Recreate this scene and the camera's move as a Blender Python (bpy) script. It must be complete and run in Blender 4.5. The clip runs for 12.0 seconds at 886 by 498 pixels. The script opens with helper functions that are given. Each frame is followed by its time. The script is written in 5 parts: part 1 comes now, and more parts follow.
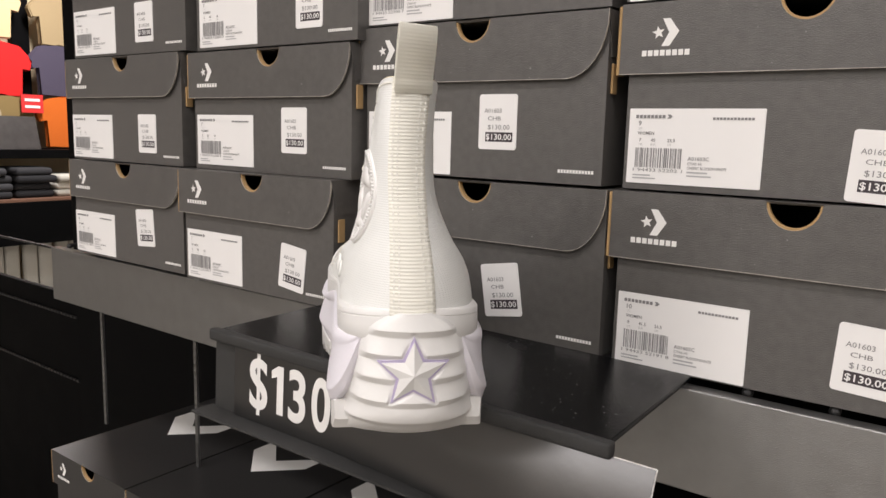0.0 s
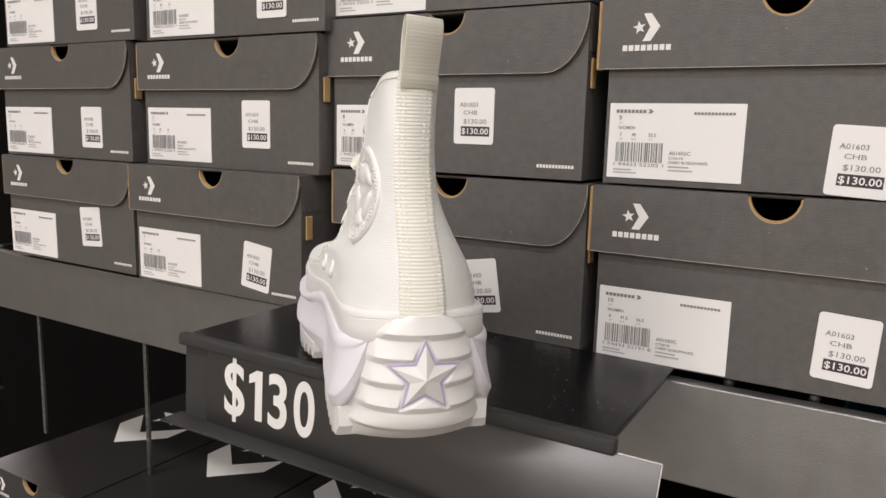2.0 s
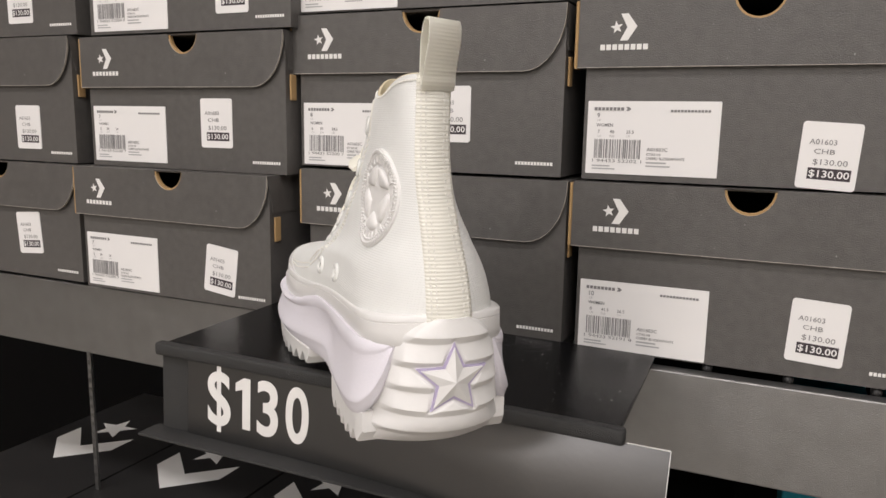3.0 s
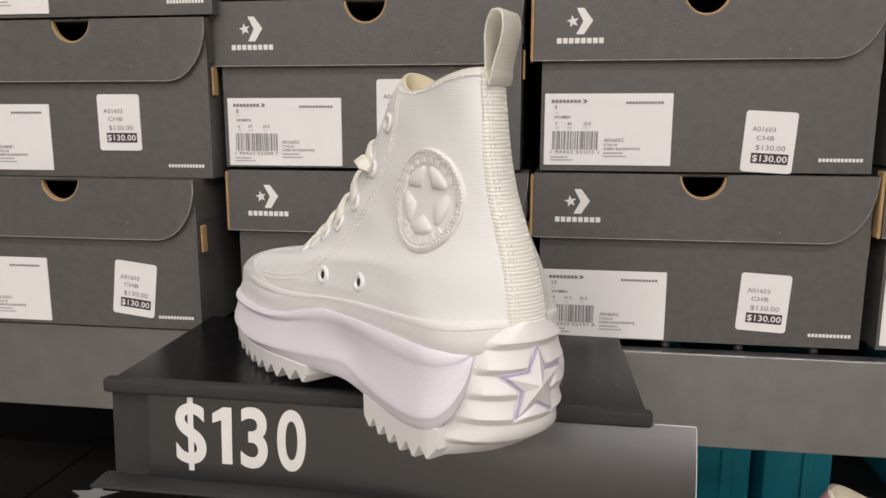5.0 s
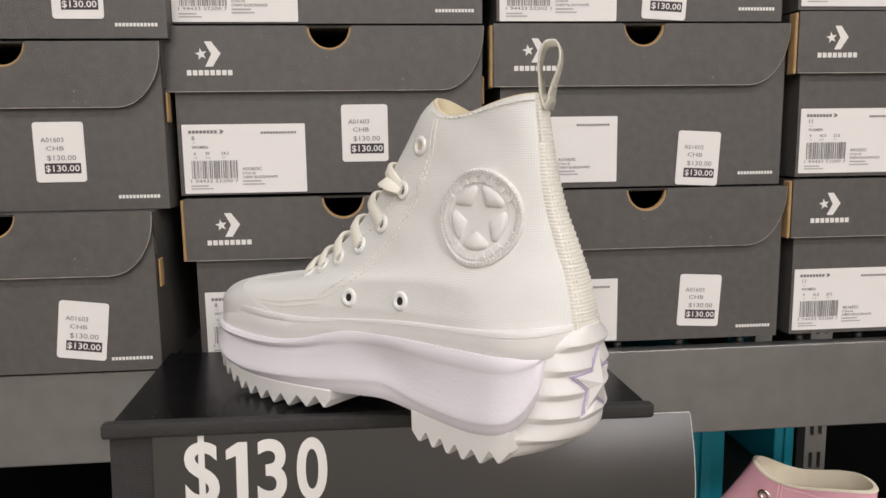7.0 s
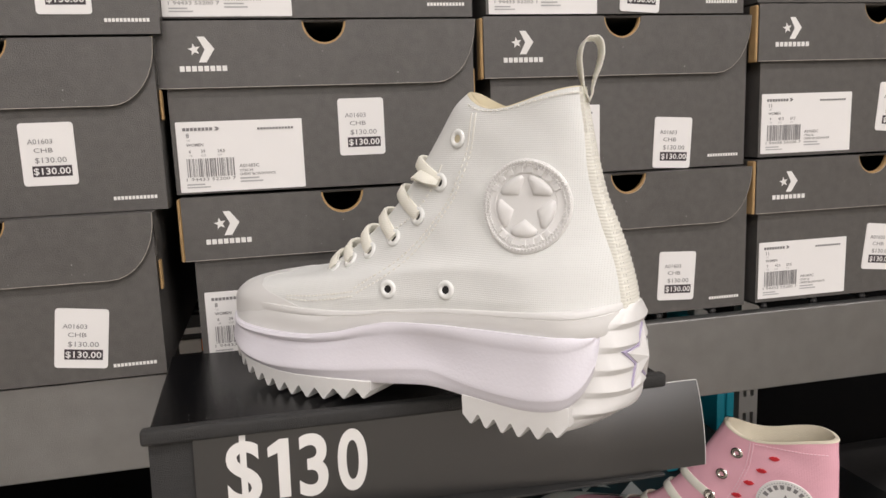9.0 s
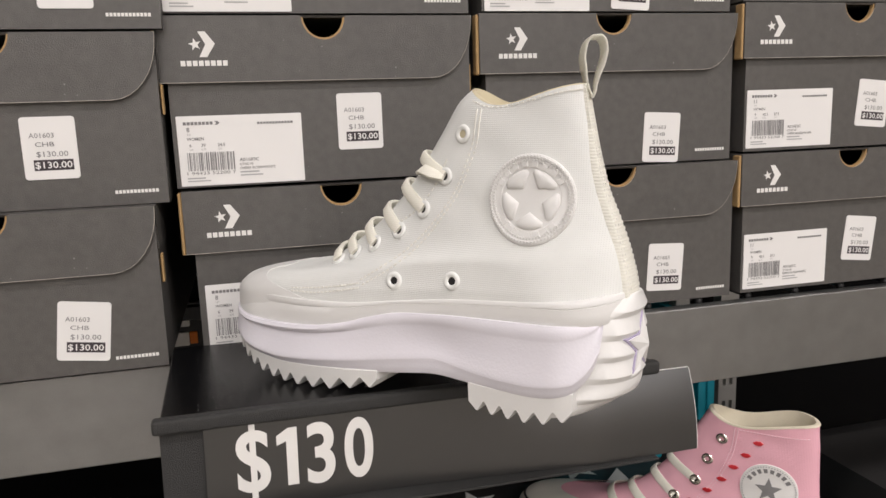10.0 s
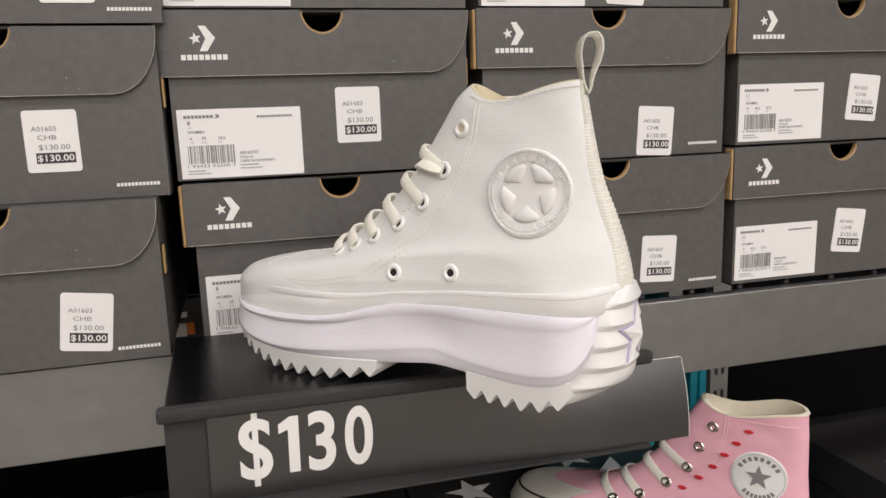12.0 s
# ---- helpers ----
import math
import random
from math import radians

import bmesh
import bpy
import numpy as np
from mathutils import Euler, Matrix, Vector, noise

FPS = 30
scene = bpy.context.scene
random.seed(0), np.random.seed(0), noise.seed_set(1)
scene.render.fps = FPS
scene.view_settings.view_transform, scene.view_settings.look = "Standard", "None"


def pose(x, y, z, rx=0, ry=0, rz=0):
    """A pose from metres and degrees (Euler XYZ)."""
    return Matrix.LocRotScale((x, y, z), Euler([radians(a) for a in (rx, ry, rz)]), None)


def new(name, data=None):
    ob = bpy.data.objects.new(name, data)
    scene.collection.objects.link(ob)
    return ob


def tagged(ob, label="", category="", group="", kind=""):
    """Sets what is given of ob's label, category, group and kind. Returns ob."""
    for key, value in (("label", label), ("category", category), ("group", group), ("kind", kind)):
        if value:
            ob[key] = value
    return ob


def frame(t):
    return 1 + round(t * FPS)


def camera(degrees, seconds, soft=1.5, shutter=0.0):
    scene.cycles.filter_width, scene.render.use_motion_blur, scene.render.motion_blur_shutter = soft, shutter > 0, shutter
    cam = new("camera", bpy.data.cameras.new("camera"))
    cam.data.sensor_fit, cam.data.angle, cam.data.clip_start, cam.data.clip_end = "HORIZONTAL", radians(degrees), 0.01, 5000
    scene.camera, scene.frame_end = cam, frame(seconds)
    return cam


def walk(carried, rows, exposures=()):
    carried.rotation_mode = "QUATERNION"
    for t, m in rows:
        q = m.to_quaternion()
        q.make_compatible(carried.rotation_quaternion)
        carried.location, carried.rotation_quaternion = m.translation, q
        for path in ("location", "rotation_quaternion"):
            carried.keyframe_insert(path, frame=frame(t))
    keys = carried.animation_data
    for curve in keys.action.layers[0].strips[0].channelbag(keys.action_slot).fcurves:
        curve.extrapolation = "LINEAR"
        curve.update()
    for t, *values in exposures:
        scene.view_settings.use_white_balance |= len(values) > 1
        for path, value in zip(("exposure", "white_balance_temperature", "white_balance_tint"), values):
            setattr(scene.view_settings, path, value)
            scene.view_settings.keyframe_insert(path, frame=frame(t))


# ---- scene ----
cam = camera(61.3, 12.0)
METRES, EYE, TILT, LEAN, TURN = 0.42, 1.3, 0.0, 0.0, 36.6
ROWS = [
    (0.0, 0.0, 0.0, 0.0, 0.23, -8.65, -1.53),
    (0.5, 0.0014, -0.0045, 0.0017, -0.14, -8.71, -1.6),
    (1.0, -0.0082, 0.0045, -0.0008, -1.06, -8.86, -1.61),
    (1.5, -0.0352, 0.0152, -0.0007, -2.74, -9.02, -1.57),
    (2.0, -0.0826, 0.0259, 0.0034, -5.22, -9.17, -1.48),
    (2.5, -0.1357, 0.0317, 0.0077, -8.38, -9.38, -1.28),
    (3.0, -0.1951, 0.0433, 0.0118, -11.96, -9.64, -1.02),
    (5.0, -0.4454, 0.1742, 0.0149, -28.03, -10.16, -0.07),
    (5.5, -0.5131, 0.2139, 0.0116, -31.9, -9.78, 0.15),
    (6.0, -0.5543, 0.2533, 0.0027, -35.72, -9.42, 0.3),
    (6.5, -0.6121, 0.2743, 0.0061, -39.1, -8.73, 0.29),
    (7.0, -0.674, 0.2838, 0.0144, -41.89, -8.4, 0.8),
    (9.0, -0.8128, 0.3835, 0.025, -49.62, -9.51, 2.13),
    (9.5, -0.8385, 0.3923, 0.0273, -50.73, -9.82, 2.08),
    (10.0, -0.8569, 0.3966, 0.0297, -51.5, -10.11, 1.98),
    (10.5, -0.8689, 0.3934, 0.0337, -51.92, -10.34, 1.9),
    (11.0, -0.8737, 0.3939, 0.0349, -52.07, -10.52, 1.87),
    (11.5, -0.8746, 0.3893, 0.0364, -52.06, -10.67, 1.86),
    (12.0, -0.8762, 0.3895, 0.0354, -51.98, -10.82, 1.87),
]
# the camera opens up a little while it looks along the dark end of the rack
EXPOSURES = [(0.0, 0.20), (1.5, 0.20), (3.0, 0.13), (5.0, 0.03), (7.0, 0.03), (9.0, 0.12), (12.0, 0.12)]
walk(cam, [(t, pose(0, 0, EYE, TILT, LEAN, TURN) @ pose(METRES * x, METRES * y, METRES * z, 90 + pitch, roll, yaw)) for t, x, y, z, yaw, pitch, roll in ROWS], EXPOSURES)

# ---- light ----
world = bpy.data.worlds.new("store_air")
scene.world = world
world.use_nodes = True
world.node_tree.nodes["Background"].inputs[0].default_value = (1.0, 0.96, 0.9, 1)
world.node_tree.nodes["Background"].inputs[1].default_value = 0.05


def ceiling_lamp(x, y, power, sx=1.2, sy=0.3):
    data = bpy.data.lights.new("ceiling_lamp", "AREA")
    data.shape, data.size, data.size_y, data.energy = "RECTANGLE", sx, sy, power
    data.color = (1.0, 0.945, 0.945)
    ob = new("ceiling_lamp", data)
    ob.matrix_world = pose(x, y, 3.05)
    return ob


for lx, ly, lp in ((-1.3, -0.75, 15), (0.3, -0.75, 16), (1.9, -0.9, 17), (-0.9, -2.3, 31), (1.2, -2.3, 25), (-1.7, -4.3, 66), (1.7, -4.3, 50), (-4.6, 2.6, 105)):
    ceiling_lamp(lx, ly, lp)


# ---- materials ----
def srgb(r, g, b):
    f = lambda c: (c / 255 / 12.92) if c < 10 else ((c / 255 + 0.055) / 1.055) ** 2.4
    return (f(r), f(g), f(b))


def material(name, base, rough=0.5, metal=0.0, vary=0.08, scale=30.0, bump=0.0, bump_scale=400.0, spec=0.5, detail=4.0, rough_vary=0.1):
    """Principled surface with colour mottling at one scale and fine relief at another."""
    m = bpy.data.materials.new(name)
    m.use_nodes = True
    nt = m.node_tree
    n, l = nt.nodes, nt.links
    b = n["Principled BSDF"]
    b.inputs["Metallic"].default_value = metal
    b.inputs["Specular IOR Level"].default_value = spec
    tc = n.new("ShaderNodeTexCoord")
    no = n.new("ShaderNodeTexNoise")
    no.inputs["Scale"].default_value, no.inputs["Detail"].default_value = scale, detail
    l.new(tc.outputs["Object"], no.inputs["Vector"])
    ramp = n.new("ShaderNodeMix")
    ramp.data_type = "RGBA"
    ramp.inputs["A"].default_value = (*[c * (1 - vary) for c in base], 1)
    ramp.inputs["B"].default_value = (*[min(1, c * (1 + vary)) for c in base], 1)
    l.new(no.outputs["Fac"], ramp.inputs["Factor"])
    l.new(ramp.outputs["Result"], b.inputs["Base Color"])
    mr = n.new("ShaderNodeMapRange")
    mr.inputs["To Min"].default_value, mr.inputs["To Max"].default_value = max(0.02, rough - rough_vary), min(1, rough + rough_vary)
    l.new(no.outputs["Fac"], mr.inputs["Value"])
    l.new(mr.outputs["Result"], b.inputs["Roughness"])
    if bump:
        n2 = n.new("ShaderNodeTexNoise")
        n2.inputs["Scale"].default_value, n2.inputs["Detail"].default_value = bump_scale, 3
        l.new(tc.outputs["Object"], n2.inputs["Vector"])
        bp = n.new("ShaderNodeBump")
        bp.inputs["Strength"].default_value, bp.inputs["Distance"].default_value = bump, 0.001
        l.new(n2.outputs["Fac"], bp.inputs["Height"])
        l.new(bp.outputs["Normal"], b.inputs["Normal"])
    return m


def woven(name, base, pitch, strength, rough=0.85, axes=("Y", "Z")):
    """Cloth: two crossing sets of threads as relief, with a faint mottling."""
    m = material(name, base, rough, 0, 0.04, 60, spec=0.2)
    nt = m.node_tree
    n, l = nt.nodes, nt.links
    tc = n["Texture Coordinate"]
    waves = []
    for ax in axes:
        w = n.new("ShaderNodeTexWave")
        w.bands_direction = ax
        w.inputs["Scale"].default_value = 0.314 / pitch
        w.inputs["Distortion"].default_value = 0.6
        w.inputs["Detail Scale"].default_value = 3
        l.new(tc.outputs["Object"], w.inputs["Vector"])
        waves.append(w)
    h = n.new("ShaderNodeMath")
    h.operation = "MULTIPLY" if len(waves) > 1 else "ADD"
    l.new(waves[0].outputs["Fac"], h.inputs[0])
    if len(waves) > 1:
        l.new(waves[1].outputs["Fac"], h.inputs[1])
    bp = n.new("ShaderNodeBump")
    bp.inputs["Strength"].default_value, bp.inputs["Distance"].default_value = strength, 0.0004
    l.new(h.outputs[0], bp.inputs["Height"])
    l.new(bp.outputs["Normal"], n["Principled BSDF"].inputs["Normal"])
    return m


CARD_BLACK = material("black_box_card", (0.092, 0.0870, 0.081), 0.42, 0, 0.30, 150, 0.40, 1300, 0.6, 9)
KRAFT = material("kraft_card_edge", (0.42, 0.27, 0.12), 0.8, 0, 0.15, 80, 0.2, 600)
EDGE_WORN = material("worn_card_edge", (0.42, 0.39, 0.34), 0.85, 0, 0.5, 160)
# near-black colour that stands for the shade inside eyelet holes
HOLE_SHADE = material("dark_hole_shade", (0.012, 0.011, 0.011), 0.8)
PAPER = material("white_sticker_paper", (0.80, 0.79, 0.77), 0.55, 0, 0.02, 40)
INK_GREY = material("grey_ink", (0.22, 0.215, 0.215), 0.7)
INK_FAINT = material("faint_grey_ink", (0.42, 0.42, 0.42), 0.7)
INK_DARK = material("dark_ink", (0.045, 0.035, 0.04), 0.6)
PRINT_WHITE = material("white_print", (0.78, 0.77, 0.74), 0.6, 0, 0.04, 60)
STEEL_BLACK = material("black_powder_coat", (0.016, 0.0155, 0.0155), 0.42, 0, 0.12, 20, 0.5, 1500, 0.5)
STEEL_TOP = material("black_satin_sheet", (0.0045, 0.0045, 0.005), 0.24, 0, 0.2, 12, 0.12, 1200, 0.2)
STEEL_EDGE = material("worn_textured_black_edge", (0.034, 0.034, 0.033), 0.48, 0, 0.3, 300, 0.9, 1700, 0.45)
BEAM_GREY = material("dark_grey_powder_coat", (0.300, 0.300, 0.294), 0.34, 0.9, 0.16, 60, 0.4, 1900, 0.6, 8)
SIGN_CARD = material("glossy_black_card", (0.0035, 0.0035, 0.0034), 0.36, 0, 0.1, 8, 0.05, 300, 1.0)
SIGN_CARD.node_tree.nodes["Principled BSDF"].inputs["IOR"].default_value = 1.66
CANVAS = woven("white_canvas", (0.77, 0.78, 0.755), 0.00105, 0.34)
TAPE = woven("cream_grosgrain_tape", (0.79, 0.78, 0.70), 0.0016, 0.45, 0.7, ("Z",))
RUBBER = material("white_rubber", (0.76, 0.755, 0.735), 0.42, 0, 0.02, 30, 0.05, 500)
FOAM = material("lavender_white_foam", (0.77, 0.75, 0.80), 0.55, 0, 0.02, 30, 0.12, 700)
GROOVE = material("lavender_groove", (0.50, 0.44, 0.62), 0.6)
THREAD = material("cream_thread", (0.80, 0.79, 0.73), 0.9)
LACE = woven("cream_cotton_lace", (0.86, 0.84, 0.74), 0.0011, 0.3, 0.9)
LINING = material("cream_lining", (0.62, 0.55, 0.38), 0.9)
ENAMEL = material("white_enamel_eyelet", (0.82, 0.83, 0.80), 0.25)
PINK = woven("pink_canvas", (0.87, 0.475, 0.555), 0.0011, 0.4)
PINK_THREAD = material("pale_pink_thread", (0.88, 0.60, 0.66), 0.9)
FLOOR = material("store_floor", (0.30, 0.28, 0.25), 0.42, 0, 0.1, 4)
WALL = material("store_wall_paint", (0.60, 0.56, 0.50), 0.8, 0, 0.05, 3)
CEILING = material("store_ceiling_paint", (0.7, 0.68, 0.64), 0.9, 0, 0.03, 3)
PANEL_BLACK = material("black_panel", (0.0022, 0.0022, 0.0024), 0.65, 0, 0.3, 10, spec=0.06)
TEAL = material("teal_card", (0.008, 0.27, 0.36), 0.5, 0, 0.15, 12)


def dusted(m, amount=0.72, size=700.0):
    """Scattered pale dust specks over a dark surface."""
    nt = m.node_tree
    n, l = nt.nodes, nt.links
    b = n["Principled BSDF"]
    old = b.inputs["Base Color"].links[0].from_socket
    no = n.new("ShaderNodeTexNoise")
    no.inputs["Scale"].default_value, no.inputs["Detail"].default_value = size, 1
    l.new(n["Texture Coordinate"].outputs["Object"], no.inputs["Vector"])
    mr = n.new("ShaderNodeMapRange")
    mr.inputs["From Min"].default_value, mr.inputs["From Max"].default_value = amount, amount + 0.05
    l.new(no.outputs["Fac"], mr.inputs["Value"])
    mix = n.new("ShaderNodeMix")
    mix.data_type = "RGBA"
    mix.inputs["B"].default_value = (0.3, 0.3, 0.29, 1)
    l.new(mr.outputs["Result"], mix.inputs["Factor"])
    l.new(old, mix.inputs["A"])
    l.new(mix.outputs["Result"], b.inputs["Base Color"])


def see_through_cloth(m, share):
    """Thin cloth that lets some light pass through to its far side."""
    nt = m.node_tree
    n, l = nt.nodes, nt.links
    b = n["Principled BSDF"]
    thin = n.new("ShaderNodeBsdfTranslucent")
    l.new(b.inputs["Base Color"].links[0].from_socket, thin.inputs["Color"])
    mix = n.new("ShaderNodeMixShader")
    mix.inputs["Fac"].default_value = share
    l.new(b.outputs["BSDF"], mix.inputs[1])
    l.new(thin.outputs["BSDF"], mix.inputs[2])
    l.new(mix.outputs["Shader"], n["Material Output"].inputs["Surface"])


# heel tape again, base colour raised to stand in for bounce light on the loop
LOOP_TAPE_LIFTED = woven("cream_loop_tape_lifted", (0.93, 0.92, 0.85), 0.0016, 0.30, 0.7, ("Z",))
see_through_cloth(LOOP_TAPE_LIFTED, 0.45)
dusted(STEEL_TOP, 0.72, 500)
dusted(CARD_BLACK, 0.80, 420)


# ---- mesh helpers ----
def smooth(me, angle=40):
    me.polygons.foreach_set("use_smooth", [True] * len(me.polygons))
    me.set_sharp_from_angle(angle=radians(angle))


def mesh_of(bm, name, mat, soft=None):
    me = bpy.data.meshes.new(name)
    bmesh.ops.recalc_face_normals(bm, faces=bm.faces)
    bm.to_mesh(me)
    bm.free()
    for m in (mat if isinstance(mat, (list, tuple)) else (mat,)):
        me.materials.append(m)
    if soft:
        smooth(me, soft)
    return me


def part(name, bm, mat, parent=None, label="", at=None, soft=None):
    """One mesh object from a bmesh (or a ready mesh), under a thing or a part."""
    me = bm if isinstance(bm, bpy.types.Mesh) else mesh_of(bm, name, mat, soft)
    ob = new(name, me)
    ob.parent = parent
    if at is not None:
        ob.matrix_basis = at
    return tagged(ob, label)


def thing(name, label, category, at=None, group="", kind=""):
    ob = new(name)
    ob.empty_display_size = 0.02
    if at is not None:
        ob.matrix_world = at
    return tagged(ob, label, category, group, kind)


def add_box(bm, x0, x1, y0, y1, z0, z1, bevel=0.0, seg=2):
    r = bmesh.ops.create_cube(bm, size=1, matrix=Matrix.Translation(((x0 + x1) / 2, (y0 + y1) / 2, (z0 + z1) / 2)) @ Matrix.Diagonal((x1 - x0, y1 - y0, z1 - z0, 1)))
    if bevel:
        es = list({e for v in r["verts"] for e in v.link_edges})
        bmesh.ops.bevel(bm, geom=es, offset=bevel, segments=seg, affect="EDGES", profile=0.5)
    return bm


def block(x0, x1, y0, y1, z0, z1, bevel=0.0, seg=2):
    return add_box(bmesh.new(), x0, x1, y0, y1, z0, z1, bevel, seg)


def add_plate(bm, outline, y0, y1):
    """A flat plate: outline of (x, z), standing, from depth y0 (front) to y1."""
    n = len(outline)
    f = [bm.verts.new((x, y0, z)) for x, z in outline]
    b = [bm.verts.new((x, y1, z)) for x, z in outline]
    bm.faces.new(f)
    bm.faces.new(b[::-1])
    for i in range(n):
        j = (i + 1) % n
        bm.faces.new((f[i], b[i], b[j], f[j]))
    return bm


def plate(outline, y0, y1):
    return add_plate(bmesh.new(), outline, y0, y1)


def rounded(x0, x1, z0, z1, r, seg=5):
    pts = []
    for cx, cz, a in ((x1 - r, z0 + r, -90), (x1 - r, z1 - r, 0), (x0 + r, z1 - r, 90), (x0 + r, z0 + r, 180)):
        for i in range(seg + 1):
            t = radians(a + 90 * i / seg)
            pts.append((cx + r * math.cos(t), cz + r * math.sin(t)))
    return pts


def star_points(r, inner=0.42, turn=90, cx=0.0, cz=0.0):
    return [(cx + (r if i % 2 == 0 else r * inner) * math.cos(radians(turn + 36 * i)), cz + (r if i % 2 == 0 else r * inner) * math.sin(radians(turn + 36 * i))) for i in range(10)]


TEXTS = {}


def text_outline(body, height, bold=0.0):
    """Letters of the built-in font as flat vertices and faces, with capital height 'height' from (0, 0)."""
    key = (body, round(height, 6), bold)
    if key not in TEXTS:
        cu = bpy.data.curves.new("letters", "FONT")
        cu.body, cu.size, cu.resolution_u, cu.offset = body, height / 0.69, (8 if height > 0.02 else 2), bold
        ob = bpy.data.objects.new("letters", cu)
        scene.collection.objects.link(ob)
        dg = bpy.context.evaluated_depsgraph_get()
        me = bpy.data.meshes.new_from_object(ob.evaluated_get(dg))
        TEXTS[key] = ([tuple(v.co) for v in me.vertices], [tuple(p.vertices) for p in me.polygons])
        bpy.data.objects.remove(ob)
        bpy.data.curves.remove(cu)
        bpy.data.meshes.remove(me)
    return TEXTS[key]


def add_text(bm, body, x, z, height, y=0.0, width=None, bold=0.0, centre=False, mat_index=0):
    """Letters standing in the x-z plane that face -y; width squeezes or stretches them to that length."""
    vs, fs = text_outline(body, height, bold)
    if not vs:
        return bm
    lo, hi = min(v[0] for v in vs), max(v[0] for v in vs)
    k = width / (hi - lo) if width else 1.0
    shift = -(hi - lo) * k / 2 if centre else 0
    made = [bm.verts.new((x + shift + (a - lo) * k, y, z + b)) for a, b, c in vs]
    for f in fs:
        try:
            bm.faces.new([made[i] for i in f]).material_index = mat_index
        except ValueError:
            pass
    return bm


def add_rect(bm, x0, x1, z0, z1, y=0.0, mat_index=0):
    f = bm.faces.new([bm.verts.new((x, y, z)) for x, z in ((x0, z0), (x1, z0), (x1, z1), (x0, z1))])
    f.material_index = mat_index
    return bm


def flat_print(bm, name, mats):
    me = bpy.data.meshes.new(name)
    bm.normal_update()
    for f in bm.faces:
        if f.normal.y > 0:
            f.normal_flip()
    bm.to_mesh(me)
    bm.free()
    for m in mats:
        me.materials.append(m)
    return me


# ---- store shell ----
def shell(name, b, mat, label, category):
    ob = part(name, b, mat)
    return tagged(ob, label, category, kind="structure")


shell("floor", block(-7, 5, -5, 5, -0.1, 0.0), FLOOR, "grey-brown polished store floor", "floor")
shell("ceiling", block(-7, 5, -5, 5, 3.2, 3.3), CEILING, "plain pale store ceiling", "ceiling")
shell("wall_north", block(-7, 5, 5.0, 5.1, 0, 3.2), WALL, "plain beige store wall", "wall")
shell("wall_south", block(-7, 5, -5.1, -5.0, 0, 3.2), WALL, "plain beige store wall", "wall")
shell("wall_west", block(-7.1, -7, -5, 5, 0, 3.2), WALL, "plain beige store wall", "wall")
shell("wall_east", block(5, 5.1, -5, 5, 0, 3.2), WALL, "plain beige store wall", "wall")

# ---- gondola: shelf beam, rods, uprights, back panel ----
rack = thing("shelf_rack", "black steel shop rack with wire shelves full of shoe boxes", "rack", pose(0, 0, 0))
part("back_panel", block(-1.9, 0.9, 0.960, 0.975, 0.0, 2.0), PANEL_BLACK, rack)
part("shelf_beam", block(-0.972, 0.70, 0.462, 0.474, 1.0765, 1.1445, 0.001), BEAM_GREY, rack, "dark grey steel shelf front rail")
rod_me = None
for i in range(34):
    x = -0.955 + i * 0.0495
    bm = bmesh.new()
    bmesh.ops.create_cone(bm, cap_ends=True, segments=10, radius1=0.0026, radius2=0.0026, depth=0.385, matrix=pose(0, 0.6685, 0, 90))
    bmesh.ops.create_uvsphere(bm, u_segments=10, v_segments=6, radius=0.0036, matrix=pose(0, 0.4775, -0.0008))
    if rod_me is None:
        rod_me = mesh_of(bm, "rod", STEEL_BLACK, 40)
    else:
        bm.free()
    part("rod", rod_me, None, rack, at=pose(x, 0, 1.1465))
part("shelf_cross_rail", block(-0.96, 0.69, 0.64, 0.652, 1.131, 1.1438, 0.001), STEEL_BLACK, rack)


# ---- shoe boxes ----
def notch_outline(w, h, r, nx, nr, nd):
    """Lid end panel: x 0..w, z 0..-h, with a rounded lower right corner and a thumb notch at the top."""
    pts = [(0, 0), (0, -h)]
    for i in range(9):
        t = radians(-90 + 90 * i / 8)
        pts.append((w - r + r * math.cos(t), -h + (h - 0.002) * (1 + math.sin(t))))
    pts.append((w, 0))
    for i in range(13):
        t = radians(0 - 180 * i / 12)
        pts.append((nx + nr * math.cos(t), nd * math.sin(t)))
    return pts


def add_logo(bm, x, z, s, y, turn=0.0):
    """The plain emblem: a star before a broad arrow head, with a bar in place of the name. s: width of the emblem."""
    f = bm.faces.new([bm.verts.new((a, y, b)) for a, b in star_points(0.25 * s, 0.42, 100, x + 0.22 * s, z)])
    h = 0.5 * s
    arrow = [(0.36, h), (0.64, h), (1.0, 0.02 * s), (0.66, -h), (0.36, -h), (0.62, 0.0)]
    bm.faces.new([bm.verts.new((x + a * s, y, z + b)) for a, b in arrow])
    return bm



def add_blocks(bm, x0, x1, z0, z1, y, count, mat_index=0):
    """A row of plain little blocks that stands for a name."""
    step = (x1 - x0) / count
    for i in range(count):
        add_rect(bm, x0 + i * step, x0 + (i + 0.78) * step, z0, z1, y, mat_index)
    return bm


SIZES = {"7": ("5", "38", "24"), "8": ("6", "39", "24.5"), "9": ("7", "40", "25.5"), "10": ("8", "41.5", "26.5"), "11": ("9", "42.5", "27.5"), "6": ("4", "37", "23")}
LABELS = {}


